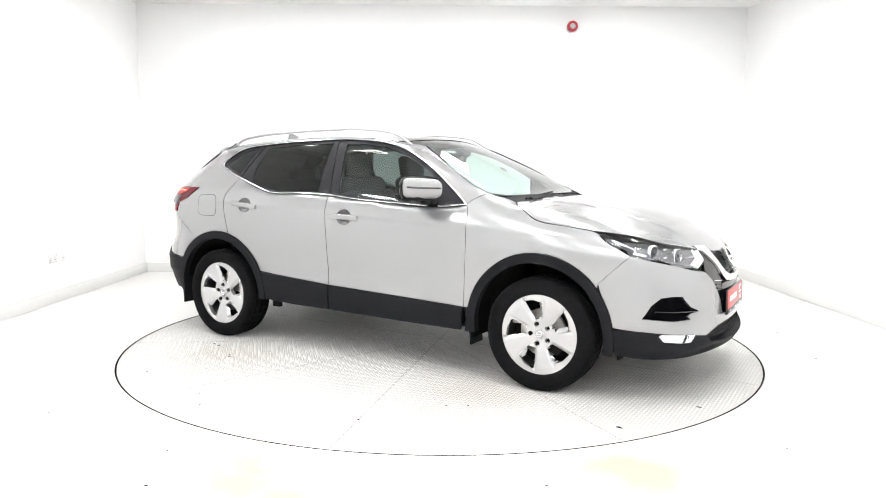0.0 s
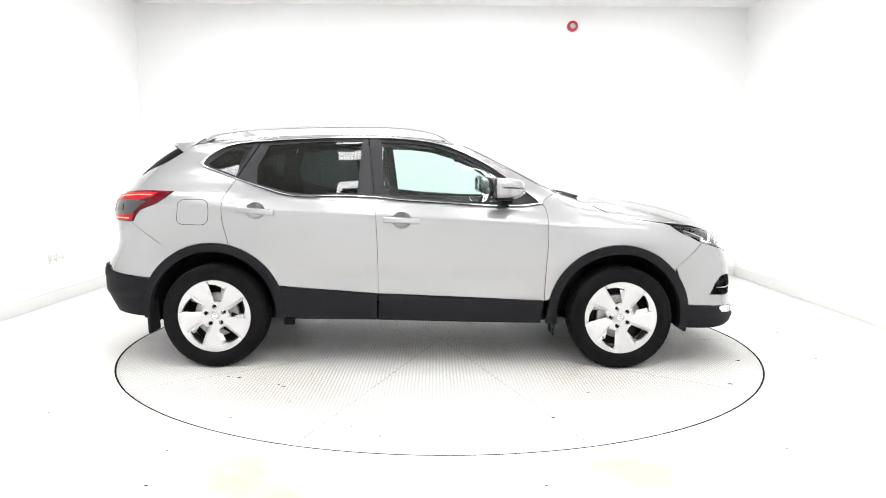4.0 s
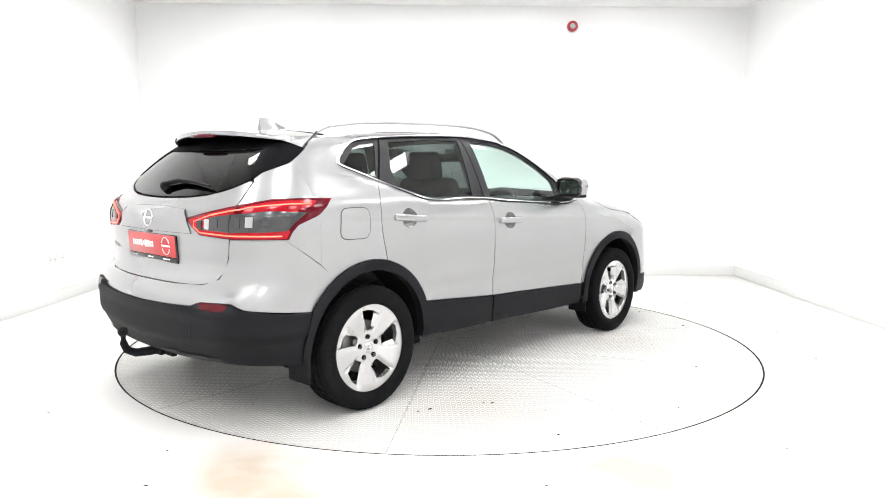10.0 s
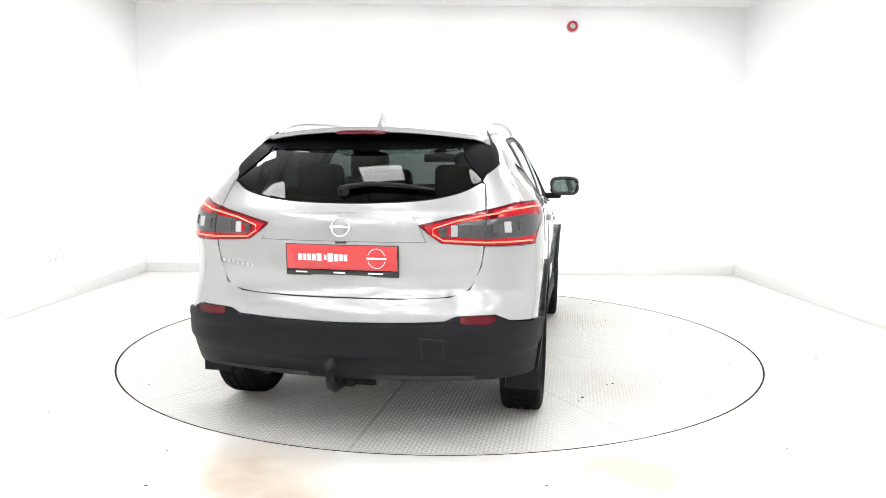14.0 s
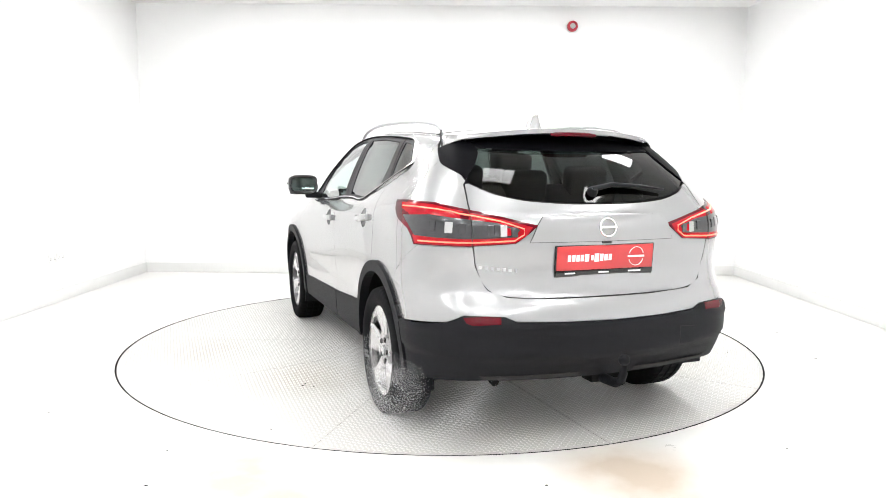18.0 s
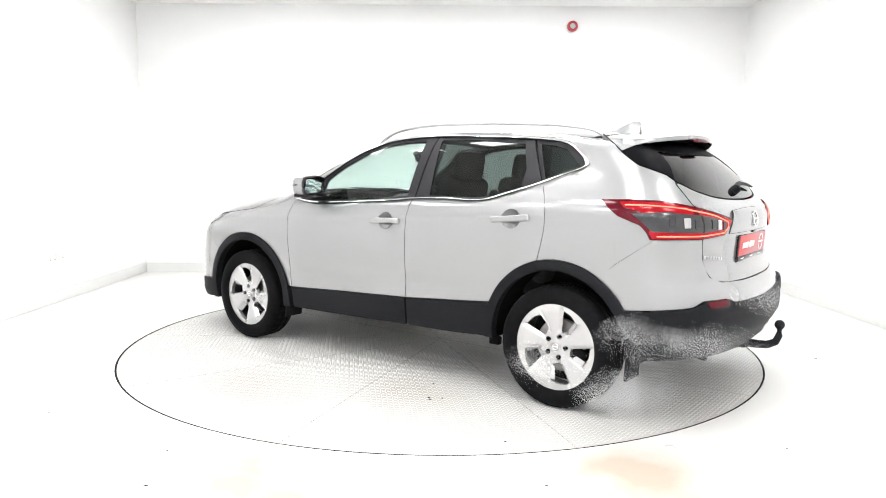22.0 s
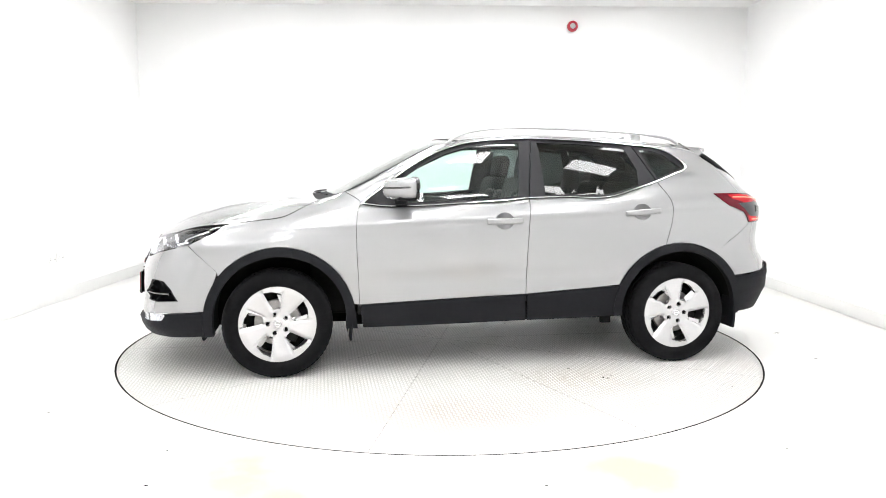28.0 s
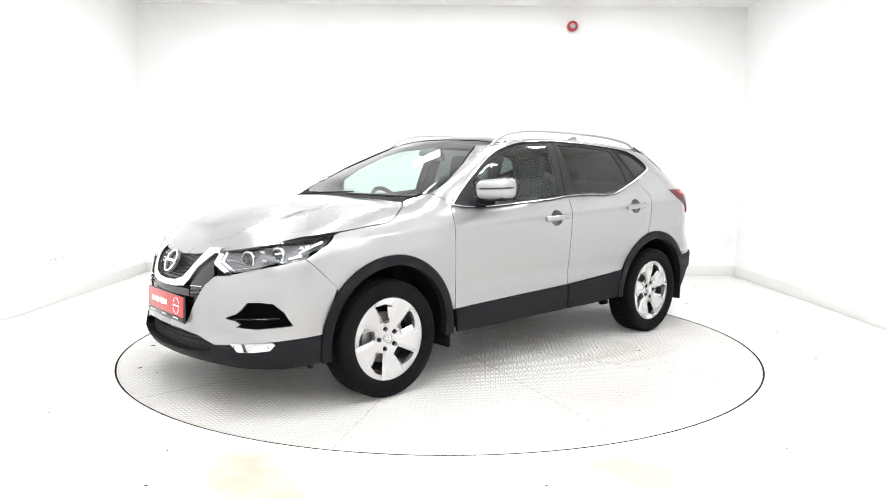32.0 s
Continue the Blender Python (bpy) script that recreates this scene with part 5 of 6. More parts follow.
part("brake_light", tube([(x - 0.004, y, z) for (x, y, _), z in zip(bl, bz)], [0.006] + [0.0115] * 7 + [0.006], 8, False, 1.0), RED_LENS, spo, "red high-level brake light")
for md, s in SIDES:
    w = wrap_loop("wrapr", ("rear", [(s * 0.535, 1.44), (s * 0.49, 1.415), (s * 0.50, 1.37), (s * 0.545, 1.31), (s * 0.60, 1.255), (s * 0.611, 1.243), (s * 0.620, 1.27)]), (md, [(-1.684, 1.320), (-1.62, 1.360), (-1.57, 1.395), (-1.61, 1.425), (-1.645, 1.445)]))
    panel("spoiler_wing", [w], "wrapr", DEEPBLACK, spo, "gloss black side wing", off=0.003, gap=0, res=0.03, depth=0.012)
    # silver side: a ruled sheet from the spoiler's edge down to the seam
    top_e = np.array([(-1.430, 0.572), (-1.50, 0.586), (-1.56, 0.580), (-1.615, 0.558), (-1.665, 0.51), (-1.715, 0.42)])
    top_e = roof_sheet(top_e)
    low_e = np.array([(-1.436, 0.570, 1.492), (-1.50, 0.598, 1.448), (-1.567, 0.612, 1.395), (-1.615, 0.588, 1.424), (-1.665, 0.530, 1.446), (-1.715, 0.43, 1.460)])
    ks = np.linspace(0, 5, 26)
    te, le = (np.stack([np.interp(ks, np.arange(6), e[:, i]) for i in range(3)], 1) for e in (top_e, low_e))
    bm = bmesh.new()
    grid = []
    for f_ in np.linspace(0, 1, 6):
        row = te * (1 - f_) + le * f_
        row[:, 1] += 0.010 * math.sin(math.pi * f_) * np.clip((te - le)[:, 2] / 0.1, 0, 1)
        grid.append([bm.verts.new((q[0], s * q[1], q[2])) for q in row])
    for g0, g1 in zip(grid, grid[1:]):
        for i in range(25):
            bm.faces.new((g0[i], g0[i + 1], g1[i + 1], g1[i]))
    part("spoiler_side", bm, PAINT, spo, "silver spoiler side", 60)
    seam = spline([(q[0], q[2]) for q in low_e[:3]], 0.02, closed=False)
    part("seam", tube([(a, s * (float(np.interp(-a, -low_e[:3, 0], low_e[:3, 1])) + 0.004), b) for a, b in seam], 0.0042, 6), GAP, spo, "dark joint before the spoiler")
bandl = sym([(0.50, 1.445), (0.49, 1.395), (0.30, 1.388), (0.0, 1.385)]) + [(-0.3, 1.462), (0.0, 1.467), (0.3, 1.462)]
panel("window_band", [sharp(bandl)], "rear", DEEPBLACK, spo, "black band above the rear window", off=0.002, gap=0, res=0.05, depth=0.004)

# rear wiper
rw = car_ribbon("rear_wiper", on("rear", [(0.03, 1.19), (-0.10, 1.212), (-0.25, 1.205), (-0.40, 1.188)], 0.020), [0.020, 0.016, 0.013, 0.007], BLACK, "black rear wiper", False, 0.7, 10)
pv = part("pivot", merge(lathe([(0, -0.034), (0.014, -0.034), (0.024, -0.02), (0.026, 0.0), (0, 0.0)], 20)), BLACK, rw)
pp, nn = box_on("rear", 0.02, 1.185, 0, 0, 0)
place(pv, pp, nn)


def wrap_pts(mode, pts3):
    return [(float(a), float(b), 1) for a, b in flat(mode, np.array(pts3))]


def snap(pts3, off=0.0, mode="wrapr"):
    """Given places moved onto the skin."""
    p = cast(mode, flat(mode, np.array(pts3)))
    return p + skin_normal(p) * off


def refine(pts3, step=0.03):
    out = []
    for a, b in zip(pts3, pts3[1:]):
        a, b = np.array(a), np.array(b)
        k = max(1, int(np.linalg.norm(b - a) / step))
        out += [tuple(a + (b - a) * j / k) for j in range(k)]
    return out + [tuple(pts3[-1])]


# ---- tail lights ----
TL_TOP = [(-2.078, 0.345, 1.044), (-2.045, 0.50, 1.080), (-1.975, 0.648, 1.113), (-1.878, 0.784, 1.143), (-1.71, 0.84, 1.149), (-1.568, 0.86, 1.145)]
TL_LOW = [(-1.615, 0.87, 1.098), (-1.665, 0.875, 1.063), (-1.79, 0.88, 1.020), (-1.825, 0.88, 0.988), (-1.848, 0.88, 0.950), (-1.95, 0.80, 0.951), (-2.02, 0.66, 0.950), (-2.065, 0.455, 0.962), (-2.075, 0.397, 1.003)]
for s in (-1, 1):
    f = lambda L: [(x, s * y, z) for x, y, z in L]
    outl = wrap_pts("wrapr", refine(f(TL_TOP + TL_LOW + TL_TOP[:1]))[:-1])
    tl = car_panel("tail_light", [outl], "wrapr", RED_LENS, "red tail light with glowing light strips", off=0.006, gap=0.002, res=0.03, depth=0.03)
    # clear smoked centre
    inn = [(-2.06, 0.43, 1.026), (-2.025, 0.53, 1.055), (-1.96, 0.66, 1.072), (-1.88, 0.79, 1.088), (-1.72, 0.85, 1.080), (-1.80, 0.875, 1.040), (-1.852, 0.87, 0.995), (-1.93, 0.80, 0.990), (-2.01, 0.66, 0.986), (-2.055, 0.47, 0.992)]
    panel("smoked_lens", [wrap_pts("wrapr", f(inn))], "wrapr", SMOKE_LENS, tl, "smoked clear indicator lens", off=0.0085, gap=0, res=0.03, depth=0.002)
    gw = [(-2.070, 0.375, 1.036), (-2.04, 0.50, 1.068), (-1.972, 0.648, 1.100), (-1.876, 0.784, 1.130), (-1.75, 0.84, 1.137), (-1.665, 0.85, 1.134), (-1.69, 0.86, 1.108), (-1.78, 0.865, 1.09), (-1.85, 0.86, 1.04), (-1.843, 0.88, 0.99),
          (-1.860, 0.875, 0.958), (-1.95, 0.80, 0.958), (-2.02, 0.66, 0.957), (-2.06, 0.46, 0.968), (-2.07, 0.405, 1.0)]
    panel("light_strip", [wrap_pts("wrapr", refine(f(gw + gw[:1]))[:-1])], "wrapr", RED_GLOW, tl, "glowing red light strip", off=0.0075, gap=0, res=0.03, depth=0.002)
    up = snap(refine(f([(-2.03, 0.515, 1.062), (-1.985, 0.62, 1.084), (-1.90, 0.765, 1.110), (-1.80, 0.83, 1.118), (-1.70, 0.86, 1.119)])), 0.008)
    ribbon("light_guide", up, 0.0058, RED_BRIGHT, tl, "bright red light guide", False, 0.6)
    lo = snap(refine(f([(-2.05, 0.455, 0.978), (-2.015, 0.64, 0.970), (-1.93, 0.80, 0.971), (-1.875, 0.86, 0.971)])), 0.008)
    ribbon("light_guide", lo, 0.0058, RED_BRIGHT, tl, "bright red light guide", False, 0.6)
    di = snap(refine(f([(-2.05, 0.455, 0.978), (-2.065, 0.415, 1.005), (-2.062, 0.415, 1.030), (-2.03, 0.515, 1.062)])), 0.008)
    ribbon("light_guide", di, 0.0045, RED_BRIGHT, tl, "bright red light guide", False, 0.6)
    for yy, zz, w in ((0.51, 1.020, 0.030), (0.735, 1.035, 0.036)):
        b = part("bulb_reflector", merge(box(w, 0.006, 0.050, (0, 0, 0), 0.002, 1), *[box(w, 0.004, 0.003, (0, -0.004, -0.018 + 0.009 * k), 0.001, 1) for k in range(5)]), SATIN, tl, "ribbed clear bulb window")
        q = cast("rear", [(s * yy, zz)])[0]
        place(b, q + skin_normal(q[None])[0] * 0.0085, skin_normal(q[None])[0])
        for dy in (-0.05, 0.055):
            b = part("reflector_facet", box(0.03, 0.005, 0.045, (0, 0, 0), 0.002, 1), SMOKE_LENS, tl, "smoked reflector facet")
            q = cast("rear", [(s * (yy + dy), zz + 0.1 * dy)])[0]
            place(b, q + skin_normal(q[None])[0] * 0.0088, skin_normal(q[None])[0])
    # seam between the lamp's halves
    ribbon("seam", cast("rear", [(s * 0.645, z) for z in np.linspace(0.955, 1.112, 8)]) + skin_normal(cast("rear", [(s * 0.645, z) for z in np.linspace(0.955, 1.112, 8)])) * 0.009, 0.0025, GAP, tl, "", False, 1.0, 6)
    # bumper reflectors
    rf = wrap_loop("wrapr", ("rear", [(s * y, z) for y, z in ((0.548, 0.645), (0.62, 0.648), (0.70, 0.644), (0.688, 0.622), (0.665, 0.613), (0.55, 0.617))]))
    car_panel("bumper_reflector", [rf], "wrapr", RED_LENS, "red bumper reflector", off=0.0205, gap=0, res=0.03, depth=0.006)


# ---- plates ----
def dealer_plate(x, zc, nose, tilt):
    """A red plate on a black holder; the lettering is drawn as plain bars and rings."""
    pl = car_part("number_plate", box(0.008, 0.520, 0.112, (0, 0, 0.010), 0.002), PLATE_RED, "red dealer plate with white lettering bars")
    pl.matrix_basis = Matrix.Translation(OFF) @ pose(x, 0, zc, 0, tilt, 0 if nose > 0 else 180)
    part("holder", merge(box(0.012, 0.532, 0.146, (-0.006, 0, -0.004), 0.003), box(0.010, 0.526, 0.022, (0.0, 0, -0.059), 0.002)), GLOSSBLACK, pl, "black plate holder")
    d = 0.0048
    y = -0.205
    for w, h in ((0.017, 0.03), (0.017, 0.03), (0.017, 0.03), (0.017, 0.03), (0.022, 0.034), (0.012, 0.024), (0.024, 0.038), (0.018, 0.034), (0.018, 0.03), (0.016, 0.03)):
        part("letter_bar", box(0.0012, w, h, (d, y + w / 2, 0.010)), WHITE_INK, pl, "", 0)
        y += w + (0.012 if abs(y + 0.117) < 0.012 else 0.0055)
    c = 0.165
    for sg in (1, -1):
        part("ring", tube([(d, c + 0.040 * math.cos(a), 0.010 + sg * 0.004 + sg * 0.040 * math.sin(a)) for a in np.linspace(0.25, math.pi - 0.25, 16)], 0.0028, 6, False, 0.5), WHITE_INK, pl)
    part("letter_bar", box(0.0012, 0.092, 0.009, (d, c, 0.010)), WHITE_INK, pl, "", 0)
    for yy, w in ((-0.19, 0.055), (-0.01, 0.055), (0.16, 0.07)):
        part("small_print_bar", box(0.0012, w, 0.007, (d + 0.0008, yy, -0.059)), WHITE_INK, pl, "", 0)


dealer_plate(-2.092, 0.882, -1, 4)
dealer_plate(2.255, 0.530, 1, -2)


# ---- emblems, garnish ----
def emblem(mode, u, v, r, off, bar=True):
    p, n = box_on(mode, u, v, 0, 0, 0, off)
    e = car_part("emblem", tube([(r * math.cos(a), -0.006, r * math.sin(a)) for a in np.linspace(0, 2 * math.pi, 44, endpoint=False)], 0.10 * r, 8, True, 1.0), CHROME, "round chrome maker emblem with crossbar")
    place(e, Vector(p) + OFF, n)
    part("crossbar", box(2.3 * r, 0.012, 0.30 * r, (0, -0.008, 0), 0.003), CHROME, e)
    return e


emblem("rear", 0.0, 1.03, 0.042, 0.004)
gar = wrap_loop("rear", ("rear", [(y, z) for y, z in ((0.385, 0.969), (0.352, 1.043), (0.318, 1.083), (0.15, 1.091), (0.0, 1.093), (-0.15, 1.091), (-0.318, 1.083), (-0.352, 1.043), (-0.385, 0.969), (-0.2, 0.968), (0.0, 0.968), (0.2, 0.968))]))
car_panel("garnish_gap", [gar], "rear", GAP, "dark joint round the garnish panel", off=0.0015, gap=-0.0026, res=0.04, depth=0.0)
car_panel("tailgate_garnish", [gar], "rear", PAINT, "silver tailgate garnish panel", off=0.0040, gap=0.0, res=0.03, depth=0.003,
          shape=lambda p, uv: 0.010 * np.clip((uv[:, 1] - 1.0) / 0.08, 0, 1) * np.clip((1.094 - uv[:, 1]) / 0.03, 0, 1))
car_part("release_button", box(0.012, 0.05, 0.012, (-2.098, 0.0, 0.962), 0.003), GLOSSBLACK)
for k, w in enumerate((0.020, 0.020, 0.018, 0.020, 0.020, 0.020, 0.008)):
    y = 0.606 - 0.0265 * k
    p, n = box_on("rear", y, 0.858 - 0.0028 * k, 0, 0, 0, 0.002)
    b = car_part("badge_bar", box(w * 0.8, 0.003, 0.015, (0, 0, 0), 0.001, 1), SATIN, "satin chrome badge bar")
    place(b, Vector(p) + OFF, n)
# lower rear bumper details, tow bar
EYE_COVER = [(-0.384, 0.552), (-0.477, 0.546), (-0.478, 0.468), (-0.388, 0.468)]
car_panel("cover_gap", [sharp(EYE_COVER)], "rear", GAP, "", off=0.0150, gap=-0.003, res=0.03, depth=0.001)
car_panel("tow_eye_cover", [sharp(EYE_COVER)], "rear", BLACK, "square tow eye cover", off=0.0168, gap=0, res=0.03, depth=0.002)
car_panel("bumper_slot", [[(-0.15, 0.372, 1), (-0.62, 0.378, 1), (-0.60, 0.358, 1), (-0.15, 0.352, 1)]], "rear", GAP, "", off=0.0085, gap=0, res=0.05, depth=0.001)
car_panel("bumper_slot", [[(0.15, 0.372, 1), (0.62, 0.378, 1), (0.60, 0.358, 1), (0.15, 0.352, 1)]], "rear", GAP, "", off=0.0085, gap=0, res=0.05, depth=0.001)
tow = car_part("tow_bar", tube([(-1.95, 0.0, 0.325), (-2.12, 0.0, 0.318), (-2.20, 0.0, 0.322), (-2.245, 0.0, 0.345), (-2.262, 0.0, 0.385), (-2.262, 0.0, 0.425)], [0.028, 0.024, 0.022, 0.021, 0.019, 0.016], 14), BLACK, "black swan-neck tow bar", 60)
bb = bmesh.new()
bmesh.ops.create_uvsphere(bb, u_segments=20, v_segments=14, radius=0.027)
bmesh.ops.translate(bb, verts=bb.verts, vec=(-2.262, 0, 0.445))
part("tow_ball", bb, BLACK, tow, "black tow ball", 80)
part("bracket", merge(box(0.10, 0.12, 0.07, (-2.05, 0, 0.33), 0.012), box(0.03, 0.10, 0.03, (-2.06, -0.10, 0.315), 0.006)), DARKMETAL, tow)

# ---- front end ----
car_panel("grille_backing", [[(0.46, 0.86, 1), (0.52, 0.74, 1), (0.58, 0.38, 1), (0.56, 0.28, 1), (0.0, 0.27), (-0.56, 0.28, 1), (-0.58, 0.38, 1), (-0.52, 0.74, 1), (-0.46, 0.86, 1), (0.0, 0.87)]], "front", GAP, "", off=-0.042, depth=0, res=0.05)
V_OUT = [(0.400, 0.862), (0.357, 0.818), (0.293, 0.754), (0.258, 0.690), (0.215, 0.655), (0.12, 0.643), (0.0, 0.640)]
V_IN = [(0.295, 0.856), (0.268, 0.800), (0.228, 0.740), (0.186, 0.698), (0.11, 0.677), (0.0, 0.672)]
v_loop = V_OUT + [(-a, b) for a, b in V_OUT[-2::-1]] + [(-a, b) for a, b in V_IN] + V_IN[-2::-1]
car_panel("grille_frame", [sharp(v_loop)], "front", CHROME, "chrome V-shaped grille frame", off=0.010, gap=0, res=0.02, depth=0.04)
# mesh inside the frame: crossing bars
gi = []
for k in range(8):
    z = 0.690 + 0.021 * k
    hw = float(np.interp(z, [0.67, 0.70, 0.74, 0.80, 0.85], [0.05, 0.186, 0.228, 0.268, 0.293]))
    if z < 0.845:
        gi.append(tube([tuple(q) for q in on("front", [(y, z) for y in np.linspace(-hw, hw, 9)], -0.018)], 0.0045, 6))
gr = car_part("grille_mesh", merge(*gi), GLOSSBLACK, "black honeycomb grille bars", 60)
gj = []
for k in range(-12, 13):
    y = 0.024 * k
    zt = 0.846
    zb = float(np.interp(abs(y), [0.0, 0.11, 0.186, 0.228, 0.268, 0.295], [0.676, 0.68, 0.70, 0.742, 0.80, 0.85]))
    if zb < zt - 0.02:
        gj.append(tube([tuple(q) for q in on("front", [(y, z) for z in np.linspace(zb, zt, 5)], -0.020)], 0.004, 6))
part("grille_bar", merge(*gj), GLOSSBLACK, gr)
em = emblem("front", 0.0, 0.765, 0.062, 0.012)
part("emblem_plate", lathe([(0.0, 0.004), (0.066, 0.004), (0.070, 0.010), (0.070, 0.016), (0.0, 0.016)], 40), GLOSSBLACK, em, "gloss black backing disc")
# dark side band outside the frame with three bars, and lower intake
for s in (-1, 1):
    band = [(s * 0.405, 0.858), (s * 0.392, 0.788), (s * 0.43, 0.735), (s * 0.392, 0.672), (s * 0.347, 0.607), (s * 0.272, 0.495), (s * 0.262, 0.60), (s * 0.264, 0.685), (s * 0.298, 0.752), (s * 0.362, 0.816)]
    car_panel("grille_side", [sharp(band)], "front", GLOSSBLACK, "gloss black grille side", off=-0.006, gap=0, res=0.03)
    for k in range(3):
        z = 0.665 - 0.022 * k
        car_ribbon("grille_slat", on("front", [(s * (0.275 + 0.004 * k), z - 0.006), (s * (0.375 - 0.014 * k), z)], 0.004), 0.005, CHROME if k == 0 else GLOSSBLACK, "", False, 0.8)
car_panel("grille_lower", [[(0.255, 0.638, 1), (0.26, 0.50), (0.235, 0.455, 1), (0.0, 0.450), (-0.235, 0.455, 1), (-0.26, 0.50), (-0.255, 0.638, 1), (-0.2, 0.640), (0.0, 0.634), (0.2, 0.640)]], "front", GLOSSBLACK, "gloss black plate panel", off=-0.004, gap=0, res=0.05)
# lower black bumper in two pieces: corner cladding and lip
lowb = wrap_loop("wrapf", ("left", [(1.765, 0.425), (1.92, 0.414)]), ("front", [(0.69, 0.394), (0.49, 0.365), (0.46, 0.335), (0.30, 0.318), (0.0, 0.312), (-0.30, 0.318), (-0.46, 0.335), (-0.49, 0.365), (-0.69, 0.394)]), ("right", [(1.92, 0.414), (1.765, 0.425), (1.765, 0.272), (1.95, 0.265)]),
                 ("front", [(-0.6, 0.266), (-0.3, 0.274), (0.0, 0.278), (0.3, 0.274), (0.6, 0.266)]), ("left", [(1.95, 0.265), (1.765, 0.272)]))
car_panel("lower_front_bumper", [lowb], "wrapf", BLACK, "black plastic lower front bumper", off=0.008, gap=0.002, res=0.035, depth=0.05)
for k in range(3):
    z = 0.345 + 0.022 * k
    car_ribbon("intake_slat", on("front", [(y, z) for y in np.linspace(-0.42, 0.42, 15)], -0.035), 0.005, GAP, "", False, 1.0)
for s in (-1, 1):
    # fog lamp recess and lamp
    lp = fog_loop(s)
    arr = np.array([(a, b) for a, b, *_ in lp])
    cu, cv = arr.mean(0)
    car_panel("lamp_recess", [lp], "wrapf", DEEPBLACK, "black bumper recess", off=-0.002, gap=-0.003, res=0.025, depth=0.0,
              shape=lambda p, q, arr=arr: -0.045 * np.clip(np.array([np.sqrt(((arr - w) ** 2 * [0.6, 1.0]).sum(1).min()) for w in q]) / 0.035, 0, 1))
    car_ribbon("recess_fin", on("wrapf", [q[:2] for q in wrap_loop("wrapf", ("front", [(s * 0.80, 0.528), (s * 0.70, 0.520), (s * 0.575, 0.514)]))], -0.012), 0.010, GLOSSBLACK, "gloss black fin across the recess", False, 0.7)
    fl = wrap_loop("wrapf", ("front", [(s * y, z) for y, z in ((0.595, 0.387), (0.66, 0.392), (0.735, 0.402), (0.775, 0.405), (0.785, 0.395), (0.770, 0.365), (0.70, 0.352), (0.64, 0.350))]))
    fg = car_panel("fog_lamp", [fl], "wrapf", REFLECTOR, "clear fog lamp with chrome reflector", off=0.009, gap=0, res=0.02, depth=0.006,
                   shape=lambda p, q: 0.0015 * np.sin(q[:, 0] * 120))
    fd = wrap_loop("wrapf", ("front", [(s * y, z) for y, z in ((0.655, 0.391), (0.668, 0.393), (0.690, 0.352), (0.677, 0.351))]))
    panel("lamp_divider", [fd], "wrapf", GLOSSBLACK, fg, "dark divider", off=0.0105, gap=0, res=0.03, depth=0.002)
    g = panel("fog_lens", [fl], "wrapf", G_LENS, fg, "clear lens", off=0.014, gap=0, res=0.04, depth=0.004)

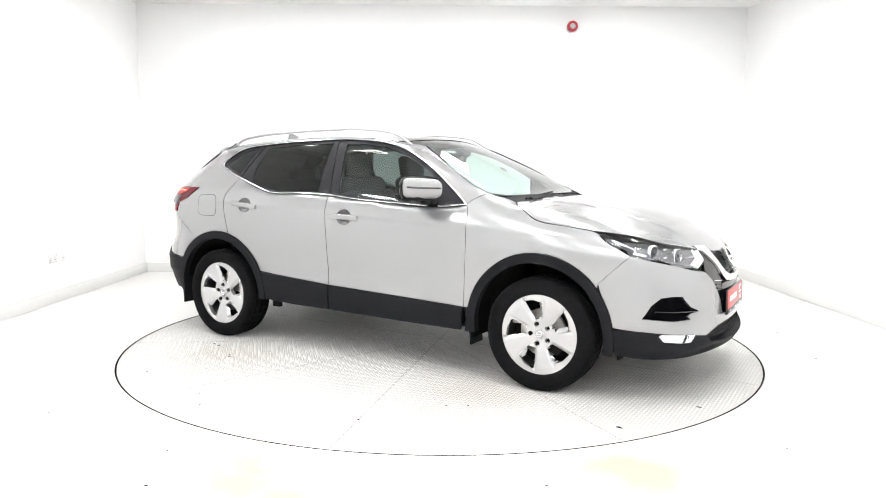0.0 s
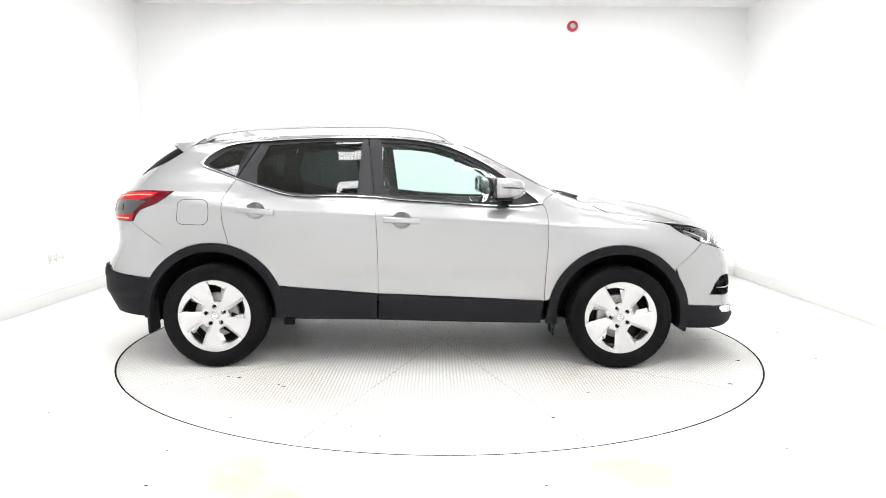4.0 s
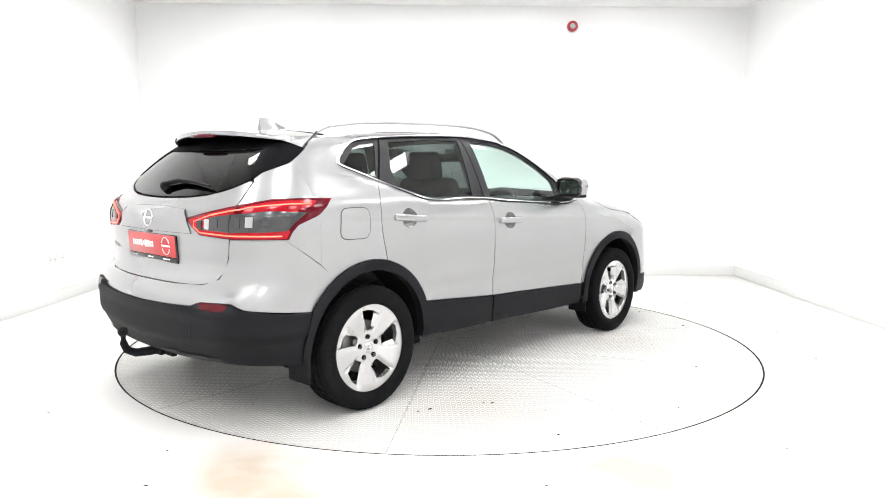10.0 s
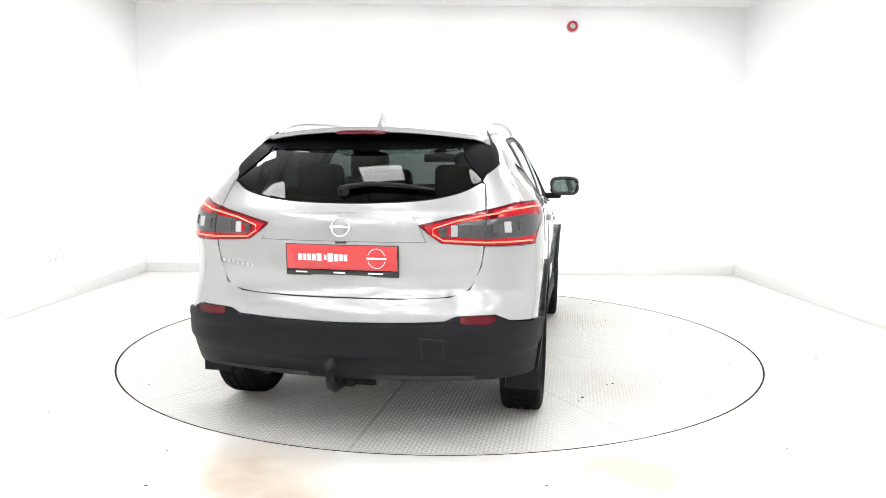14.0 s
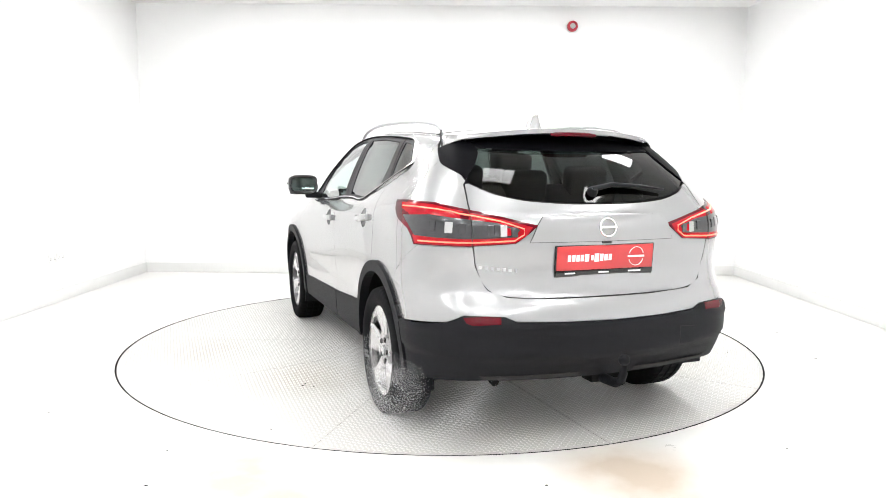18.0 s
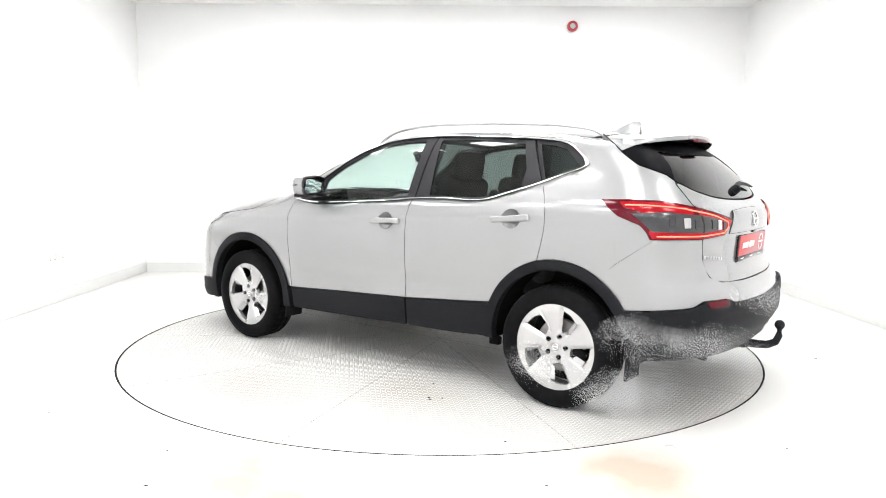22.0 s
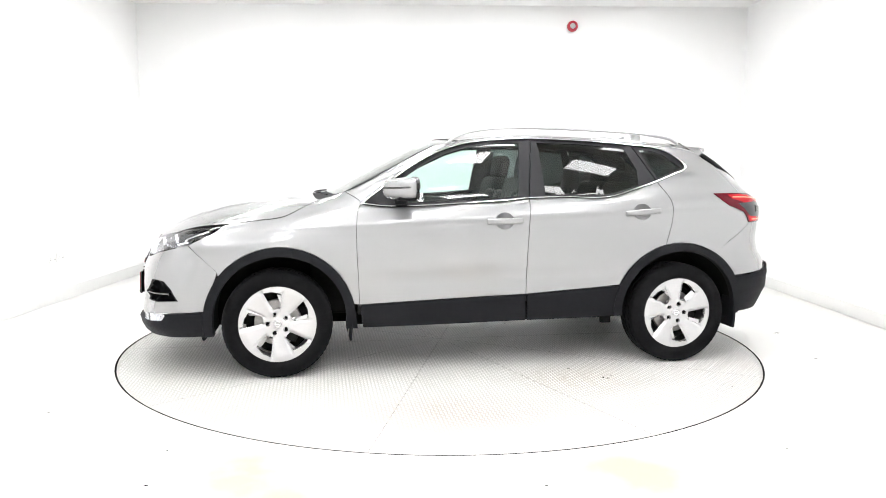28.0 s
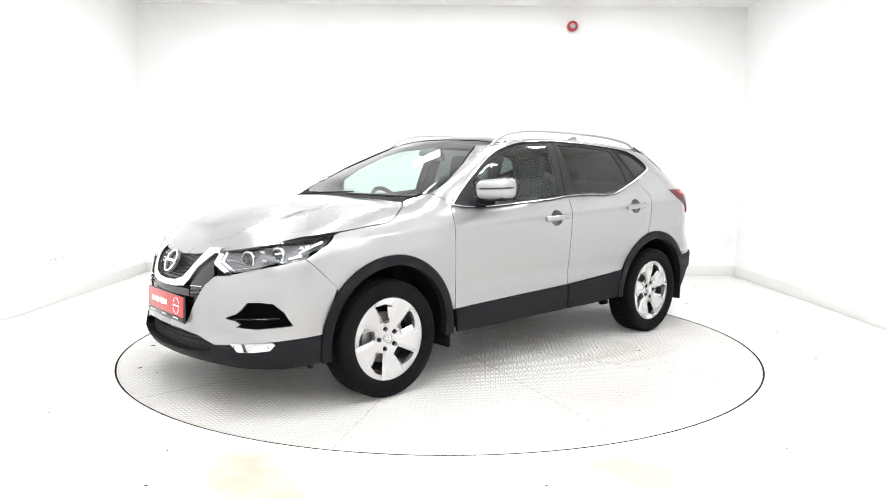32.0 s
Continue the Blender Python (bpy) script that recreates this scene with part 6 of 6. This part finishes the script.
# ---- headlights ----
HL_TOP = [(2.104, 0.396, 0.857), (1.996, 0.580, 0.886), (1.892, 0.690, 0.909), (1.768, 0.760, 0.928), (1.648, 0.80, 0.942)]
HL_LOW = [(1.70, 0.845, 0.903), (1.77, 0.85, 0.872), (1.845, 0.85, 0.832), (1.93, 0.82, 0.811), (2.03, 0.70, 0.780), (2.12, 0.545, 0.742), (2.148, 0.455, 0.756), (2.155, 0.395, 0.787)]
for s in (-1, 1):
    f = lambda L: [(x, s * y, z) for x, y, z in L]
    outl = wrap_pts("wrapf", refine(f(HL_TOP + HL_LOW + HL_TOP[:1]))[:-1])
    h = car_panel("headlight", [outl], "wrapf", LAMP_IN, "clear headlight with dark housing and daytime light strip", off=-0.030, gap=0.002, res=0.03, depth=-0.028,
                  shape=lambda p, q: 0.006 * np.sin(q[:, 1] * 120))
    g = panel("lens", [outl], "wrapf", G_LENS, h, "clear curved lens", off=0.001, gap=0.002, res=0.03, depth=0.004)
    for x, y, z, r, mt in ((2.04, 0.585, 0.828, 0.036, REFLECTOR), (1.93, 0.715, 0.858, 0.034, REFLECTOR)):
        q = snap([(x, s * y, z)], -0.022, "wrapf")[0]
        pr = part("projector", lathe([(r * 1.25, 0.01), (r * 1.28, -0.006), (r * 1.12, -0.008), (r, 0.002), (0.0, 0.002)], 32), mt, h, "chrome lamp bezel")
        place(pr, q, (0.96, 0.25 * s, 0.0))
        dm = part("projector_lens", lathe([(0.0, -0.016), (r * 0.45, -0.013), (r * 0.8, -0.006), (r * 0.98, 0.0015)], 32), SMOKE_LENS, h, "round projector lens", 80)
        place(dm, q, (0.96, 0.25 * s, 0.0))
    # arrow shaped daytime light guides and reflector blades
    for pts, r, m_ in (([(2.115, 0.40, 0.842), (2.145, 0.41, 0.795), (2.13, 0.50, 0.757)], 0.016, DRL), ([(2.095, 0.435, 0.850), (2.125, 0.445, 0.803), (2.112, 0.525, 0.772)], 0.009, DRL),
                       ([(2.11, 0.47, 0.815), (2.06, 0.55, 0.812)], 0.005, REFLECTOR), ([(2.09, 0.53, 0.765), (2.02, 0.67, 0.792), (1.93, 0.79, 0.822)], 0.005, REFLECTOR),
                       ([(1.86, 0.80, 0.862), (1.79, 0.815, 0.893), (1.73, 0.815, 0.915)], 0.014, REFLECTOR), ([(1.90, 0.775, 0.835), (1.85, 0.82, 0.850)], 0.010, DRL)):
        ribbon("light_guide", snap(refine(f(pts), 0.02), -0.012, "wrapf"), r, m_, h, "", False, 0.6)
    for x, y, z in ((1.985, 0.64, 0.866), (1.965, 0.66, 0.825)):
        q = snap([(x, s * y, z)], -0.014, "wrapf")[0]
        b = part("reflector_tile", box(0.03, 0.006, 0.012, (0, 0, 0), 0.002), REFLECTOR, h)
        place(b, q, (0.9, 0.4 * s, 0.1))


# ---- exhaust vapour: puffs of fine pale droplets that leave the pipe and drift past the rear wheel ----
DROPLET = mat("pale_vapour_droplets", (0.74, 0.74, 0.75), 1.0, spec=0.0)
VAPOUR = thing("exhaust_vapour", "thin pale exhaust vapour drifting round the rear wheel", "vapour", kind="stuff")
PUFFS = []


def build_vapour(count=14, drops=3600, size=0.0008):
    rng = np.random.default_rng(21)
    tetra = np.array([(1, 1, 1), (-1, -1, 1), (-1, 1, -1), (1, -1, -1)]) * size
    faces = np.array([(0, 1, 2), (0, 3, 1), (0, 2, 3), (1, 3, 2)])
    for i in range(count):
        # a few wisps round one middle
        mids = rng.normal(0, 0.055, (7, 3)) * (1.3, 0.9, 0.7)
        p = mids[rng.integers(0, 7, drops)] + rng.normal(0, 0.045, (drops, 3)) * (1.2, 1.0, 0.8)
        p = p[np.linalg.norm(p / (0.24, 0.2, 0.13), axis=1) < 1]
        v = (p[:, None, :] + tetra[None] * rng.uniform(0.6, 1.2, (len(p), 1, 1))).reshape(-1, 3)
        f = (faces[None] + 4 * np.arange(len(p))[:, None, None]).reshape(-1, 3)
        me = bpy.data.meshes.new("puff")
        me.from_pydata(v.tolist(), [], f.tolist())
        me.materials.append(DROPLET)
        puff = new("puff", me)
        puff.parent = VAPOUR
        PUFFS.append((puff, 14.9 + 6.6 * i / count, rng.uniform(-1, 1, 12).tolist(), i / count))


build_vapour()


def puff_rows(born, q, share):
    """Still in the silencer, out of the pipe, along the wheel, then past the bumper's corner and away behind the car."""
    rest = (-1.60 + 0.15 * q[0], 0.25 + 0.10 * q[1], 0.53)
    way = [(born, rest), (born + 0.7, (-1.98, 0.53, 0.26)), (born + 1.5, (-1.75 + 0.20 * q[2], 0.70 + 0.20 * q[3], 0.14 + 0.06 * q[4])),
           (born + 2.8, (-1.52 + 0.32 * q[5], 1.02 + 0.08 * q[6], 0.20 + 0.13 * q[7])), (born + 4.4, (-1.80 + 0.28 * q[8], 1.05 + 0.08 * q[9], 0.36 + 0.18 * q[10])),
           (born + 5.8, (-2.35 + 0.12 * q[11], 0.85 + 0.1 * q[3], 0.50 + 0.2 * q[4])), (born + 7.5, (-2.75 - 0.5 * share, -1.0 + 1.6 * share, 1.5 - 1.2 * ((3 * share) % 1)))]
    way = [(0.0, rest)] + way + [(32.0, (way[-1][1][0] - 0.05, way[-1][1][1], way[-1][1][2] + 0.05))]
    return [(t, pose(x + OFF.x, y + OFF.y, z)) for t, (x, y, z) in way]


# ---- motion ----
def motions():
    rows = [(t / 4, pose(0, 0, 0, 0, 0, ANGLE_0 + RATE * t / 4)) for t in range(0, 129)]
    walk(TABLE, rows)
    walk(CAR, rows)
    walk(VAPOUR, rows)
    for puff, born, q, share in PUFFS:
        walk(puff, puff_rows(born, q, share))


motions()
